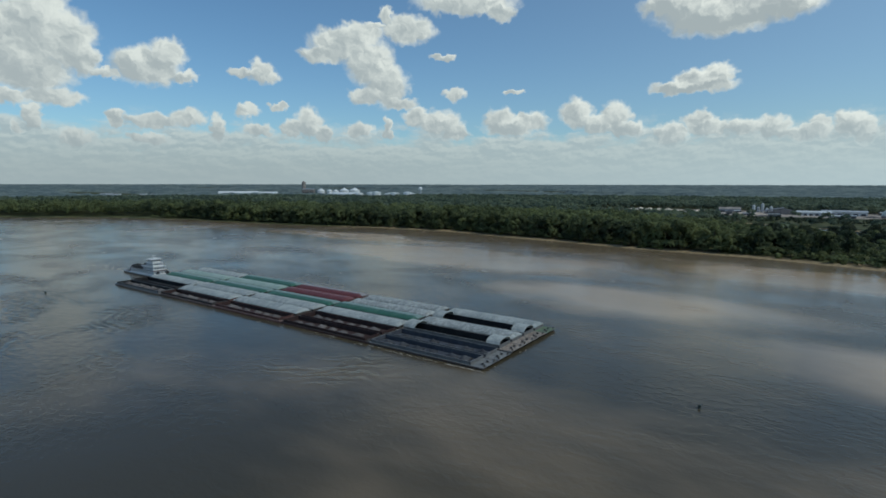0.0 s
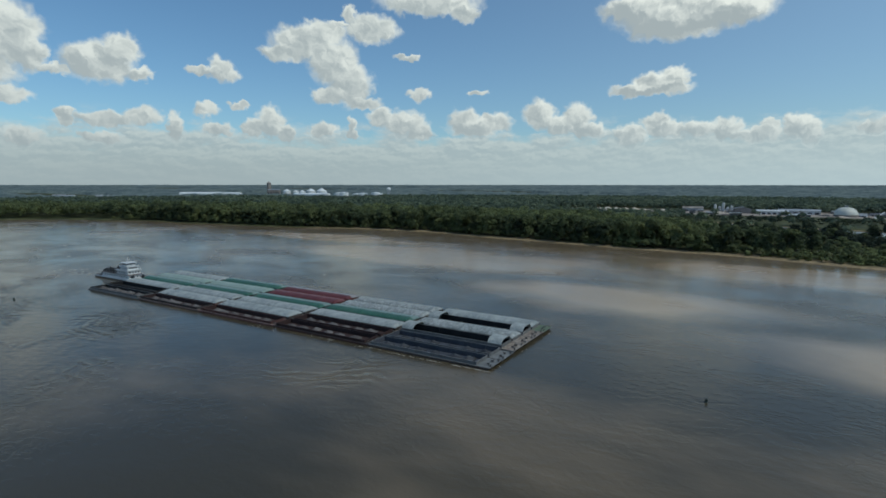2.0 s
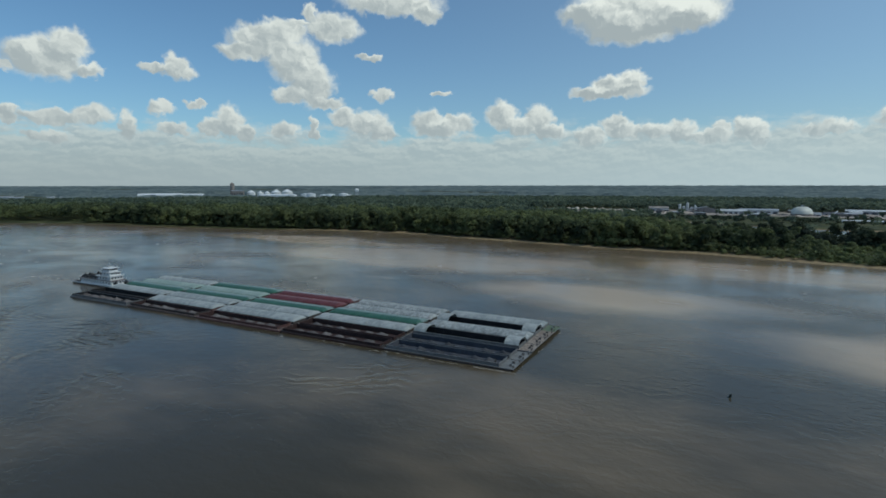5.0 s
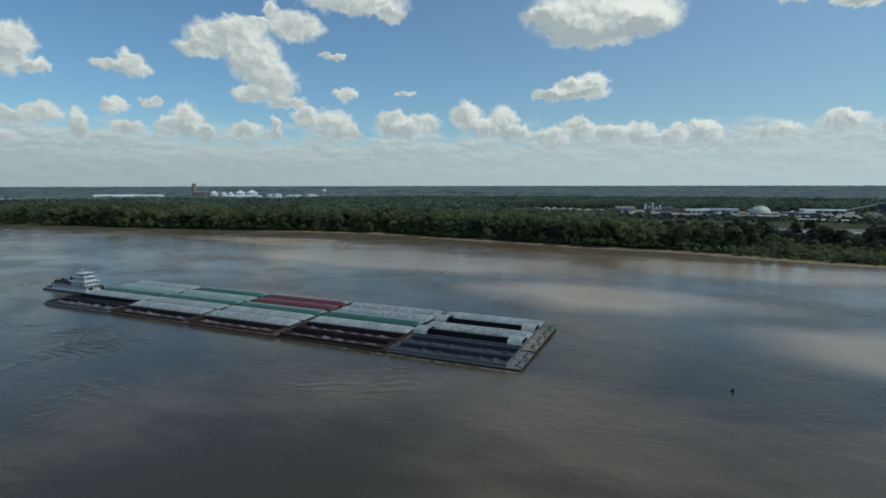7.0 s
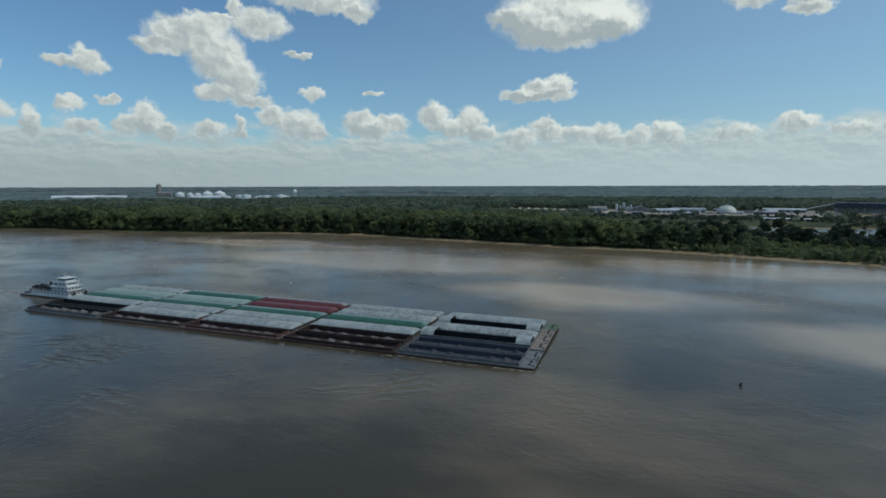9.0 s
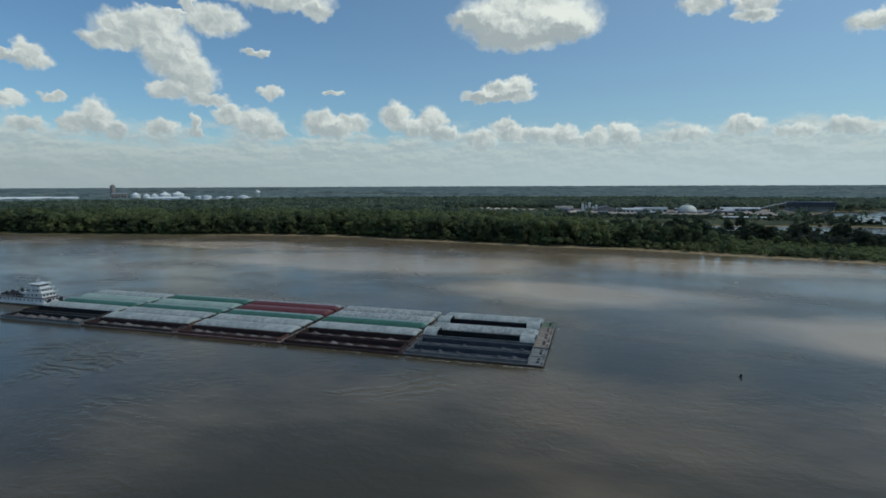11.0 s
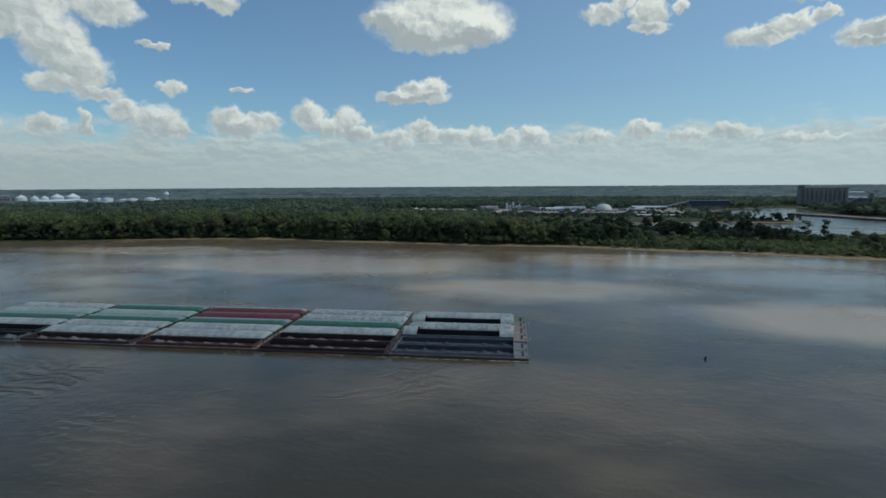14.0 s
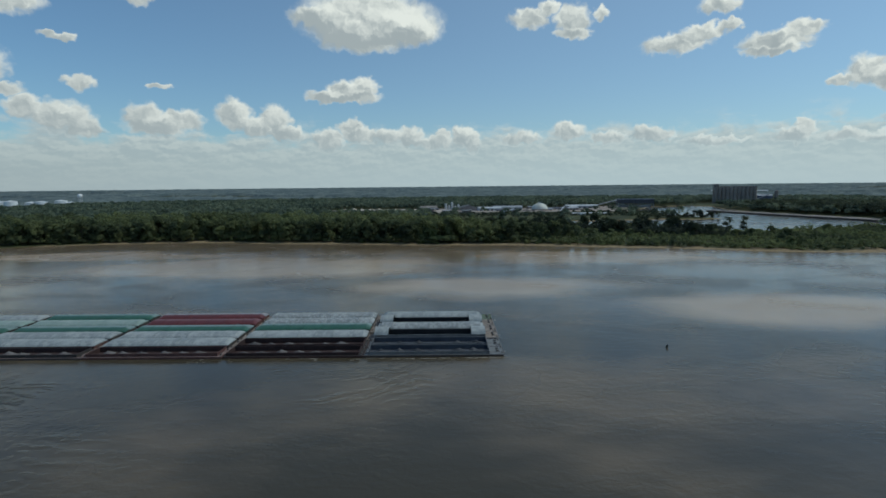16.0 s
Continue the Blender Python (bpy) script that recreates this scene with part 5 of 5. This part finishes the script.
def wood(name, xs, ys, hs, spreads, leaves, size, material, label):
    """Many trees joined into one leafy mass, each with lobes of its own."""
    made = []
    zs = land(xs, ys)
    for k in range(len(xs)):
        h, sp = hs[k], spreads[k]
        lobes = [(nrng.uniform(-0.5, 0.5) * sp, nrng.uniform(-0.5, 0.5) * sp, h * nrng.uniform(0.5, 0.88), sp * 0.6, sp * 0.6, h * 0.2) for _ in range(4)] + [(0, 0, h * 0.45, sp * 0.75, sp * 0.75, h * 0.35)]
        c = leaf_cloud(leaves, lobes, size, nrng)
        c += np.array((xs[k], ys[k], zs[k]))
        made.append(c)
    tagged(new(name, cards_mesh(name, np.concatenate(made), material)), label, "woodland", kind="stuff")


def scatter(spacing, x0, x1, s0, s1, reach):
    """Jittered places behind the bank, kept to the side of the river that the flight looks across."""
    px, ps = np.meshgrid(np.arange(x0, x1, spacing), np.arange(s0, s1, spacing))
    px = (px + nrng.uniform(-0.45, 0.45, px.shape) * spacing).ravel()
    py = (ps + nrng.uniform(-0.45, 0.45, ps.shape) * spacing).ravel() + shore(px)
    away = np.degrees(np.arctan2(-(px - 40), py + 190))
    far = np.hypot(px - 40, py + 190)
    keep = (away < 80) & (away > -48) & (far < reach[1]) & (far > reach[0]) & clear_of_works(px, py)
    return px[keep], py[keep]


# belt behind the front rank; it thins towards the harbour
bx, by = scatter(14.0, -1500, 700, 34, 240, (0, 1750))
near_harbour = np.interp(bx, (40, 110, 180, 700), (0.0, 0.45, 0.95, 0.985))
keep = nrng.random(len(bx)) > near_harbour
bx, by = bx[keep], by[keep]
tall = np.interp(bx, (-900, -200, -80, 20, 130, 250, 350, 480), (28, 27, 25, 19, 14, 13, 12, 12)) * nrng.uniform(0.62, 1.15, len(bx))
wood("riverside_wood", bx, by, tall, tall * 0.42, 150, 1.25, LEAVES, "dense mixed green riverside wood behind the bank")
mx, my = scatter(16.5, -2600, 1500, 240, 2300, (0, 2450))
thin = np.where((my < 720) & (mx > 230) & (mx < 700), 0.97, 0.0)
thin = np.where((my > 600) & (my < 1180) & (mx > -60) & (mx < 560), 0.93, thin)
keep = nrng.random(len(mx)) > thin
mx, my = mx[keep], my[keep]
tall = nrng.uniform(12, 21, len(mx))
wood("inland_wood", mx, my, tall, tall * 0.66, 34, 2.6, HAZED_LEAVES, "wide inland broad-leaved wood stretching over the plain")
# tall shade-coloured wood on the harbour's far side, behind the moored barges
ex, ey = scatter(13.0, 690, 1250, 380, 1050, (0, 1700))
keep = (ex > np.interp(ey, (700, 800, 1060, 1200), (815, 815, 735, 760))) & (ey < 1180) & (ey > 640)
ex, ey = ex[keep], ey[keep]
tall = nrng.uniform(17, 27, len(ex))
wood("harbour_wood", ex, ey, tall, tall * 0.45, 70, 1.8, SHADED_LEAVES, "tall wood behind the harbour's moored barges, shade in its leaf colour")
# lower shade-coloured growth that closes the spit between the clumps
px, py = scatter(9.0, 30, 350, 60, 420, (0, 1300))
middle = np.interp(px, (40, 150, 240, 345), (590, 600, 550, 490))
keep = (np.abs(py - middle) < 60) & (harbour(px, py) < -6)
px, py = px[keep], py[keep]
tall = nrng.uniform(5, 12, len(px))
wood("spit_wood", px, py, tall, np.maximum(tall * 0.55, 4.5), 55, 1.1, SHADED_LEAVES, "low wood along the spit before the harbour, shade in its leaf colour")
# low growth on the harbour tongue and over the rough ground behind the quay
lx, ly = scatter(8.0, 365, 545, 360, 620, (0, 1300))
keep = (np.abs(ly - 850) < 16) & (harbour(lx, ly) < -1)
lx, ly = lx[keep], ly[keep]
qx, qy = scatter(13.0, -60, 560, 480, 780, (0, 1500))
keep = (qy > 900) & (qy < 1120) & (np.hypot((qx - 302) / 50, (qy - 980) / 18) > 1) & (nrng.random(len(qx)) > 0.3)
lx, ly = np.concatenate([lx, qx[keep]]), np.concatenate([ly, qy[keep]])
tall = nrng.uniform(2.5, 8.0, len(lx))
wood("quay_scrub", lx, ly, tall, np.maximum(tall * 0.7, 4.5), 40, 1.2, SHADED_LEAVES, "rough scrub behind the harbour quay, shade in its leaf colour")
# undergrowth that closes the foot of the wood
ux = np.arange(-1000, 260, 3.2) + nrng.uniform(-1, 1, len(np.arange(-1000, 260, 3.2)))
uy = shore(ux) + nrng.uniform(9, 30, len(ux))
tall = nrng.uniform(3.5, 9.0, len(ux))
wood("undergrowth", ux, uy, tall, tall * 0.62, 40, 0.95, LEAVES, "dense low green undergrowth at the foot of the wood")
# low scrub over the flat between the bank and the harbour
sx, sy = scatter(7.0, 60, 760, 14, 420, (0, 1300))
keep = (nrng.random(len(sx)) > np.interp(sx, (60, 150, 330), (0.75, 0.3, 0.08))) & (sy < np.interp(sx, (60, 235, 330, 400, 560, 760), (560, 520, 540, 520, 565, 640)))
sx, sy = sx[keep], sy[keep]
tall = nrng.uniform(1.8, 5.0, len(sx)) * np.interp(sx, (250, 330), (0.8, 1.15)) * np.where(nrng.random(len(sx)) < 0.06, 2.0, 1.0)
wood("scrub", sx, sy, tall, np.maximum(tall * 0.7, 3.4), 34, 0.95, LEAVES, "low dense willow scrub on the flat by the harbour")
# far woods: one rolling canopy that closes up towards the skyline, with fields let into it
turn, reach = np.meshgrid(np.radians(np.arange(-52, 84, 0.22)), np.concatenate([(2330.0, 2345.0), np.arange(2360, 3400, 16.0), np.arange(3400, 4900, 26.0)]))
cx, cy = 40 - reach * np.sin(turn), -190 + reach * np.cos(turn)
lumps = np.array([noise.fractal(Vector((a * 0.021, b * 0.021, 2.0)), 0.9, 2.1, 3) for a, b in zip(cx.ravel(), cy.ravel())]).reshape(cx.shape)
fields = np.array([noise.noise(Vector((a * 0.0010, b * 0.0024, 4.0))) for a, b in zip(cx.ravel(), cy.ravel())]).reshape(cx.shape)
top = np.interp(reach, (2340, 3000), (5, 13)) + np.interp(reach, (2340, 3000, 4900), (10, 7, 2.0)) * lumps
top = np.where((fields > 0.24) | (np.hypot((cx - 1650) / 330, (cy - 2750) / 240) < 1) | (reach < 2340), -2.0, top)
tagged(new("far_wood", grid_mesh("far_wood", cx, cy, land(cx, cy) + top, HAZED_SKYLINE)), "distant woods reaching to the skyline, haze in their leaf colour", "woodland", kind="stuff")
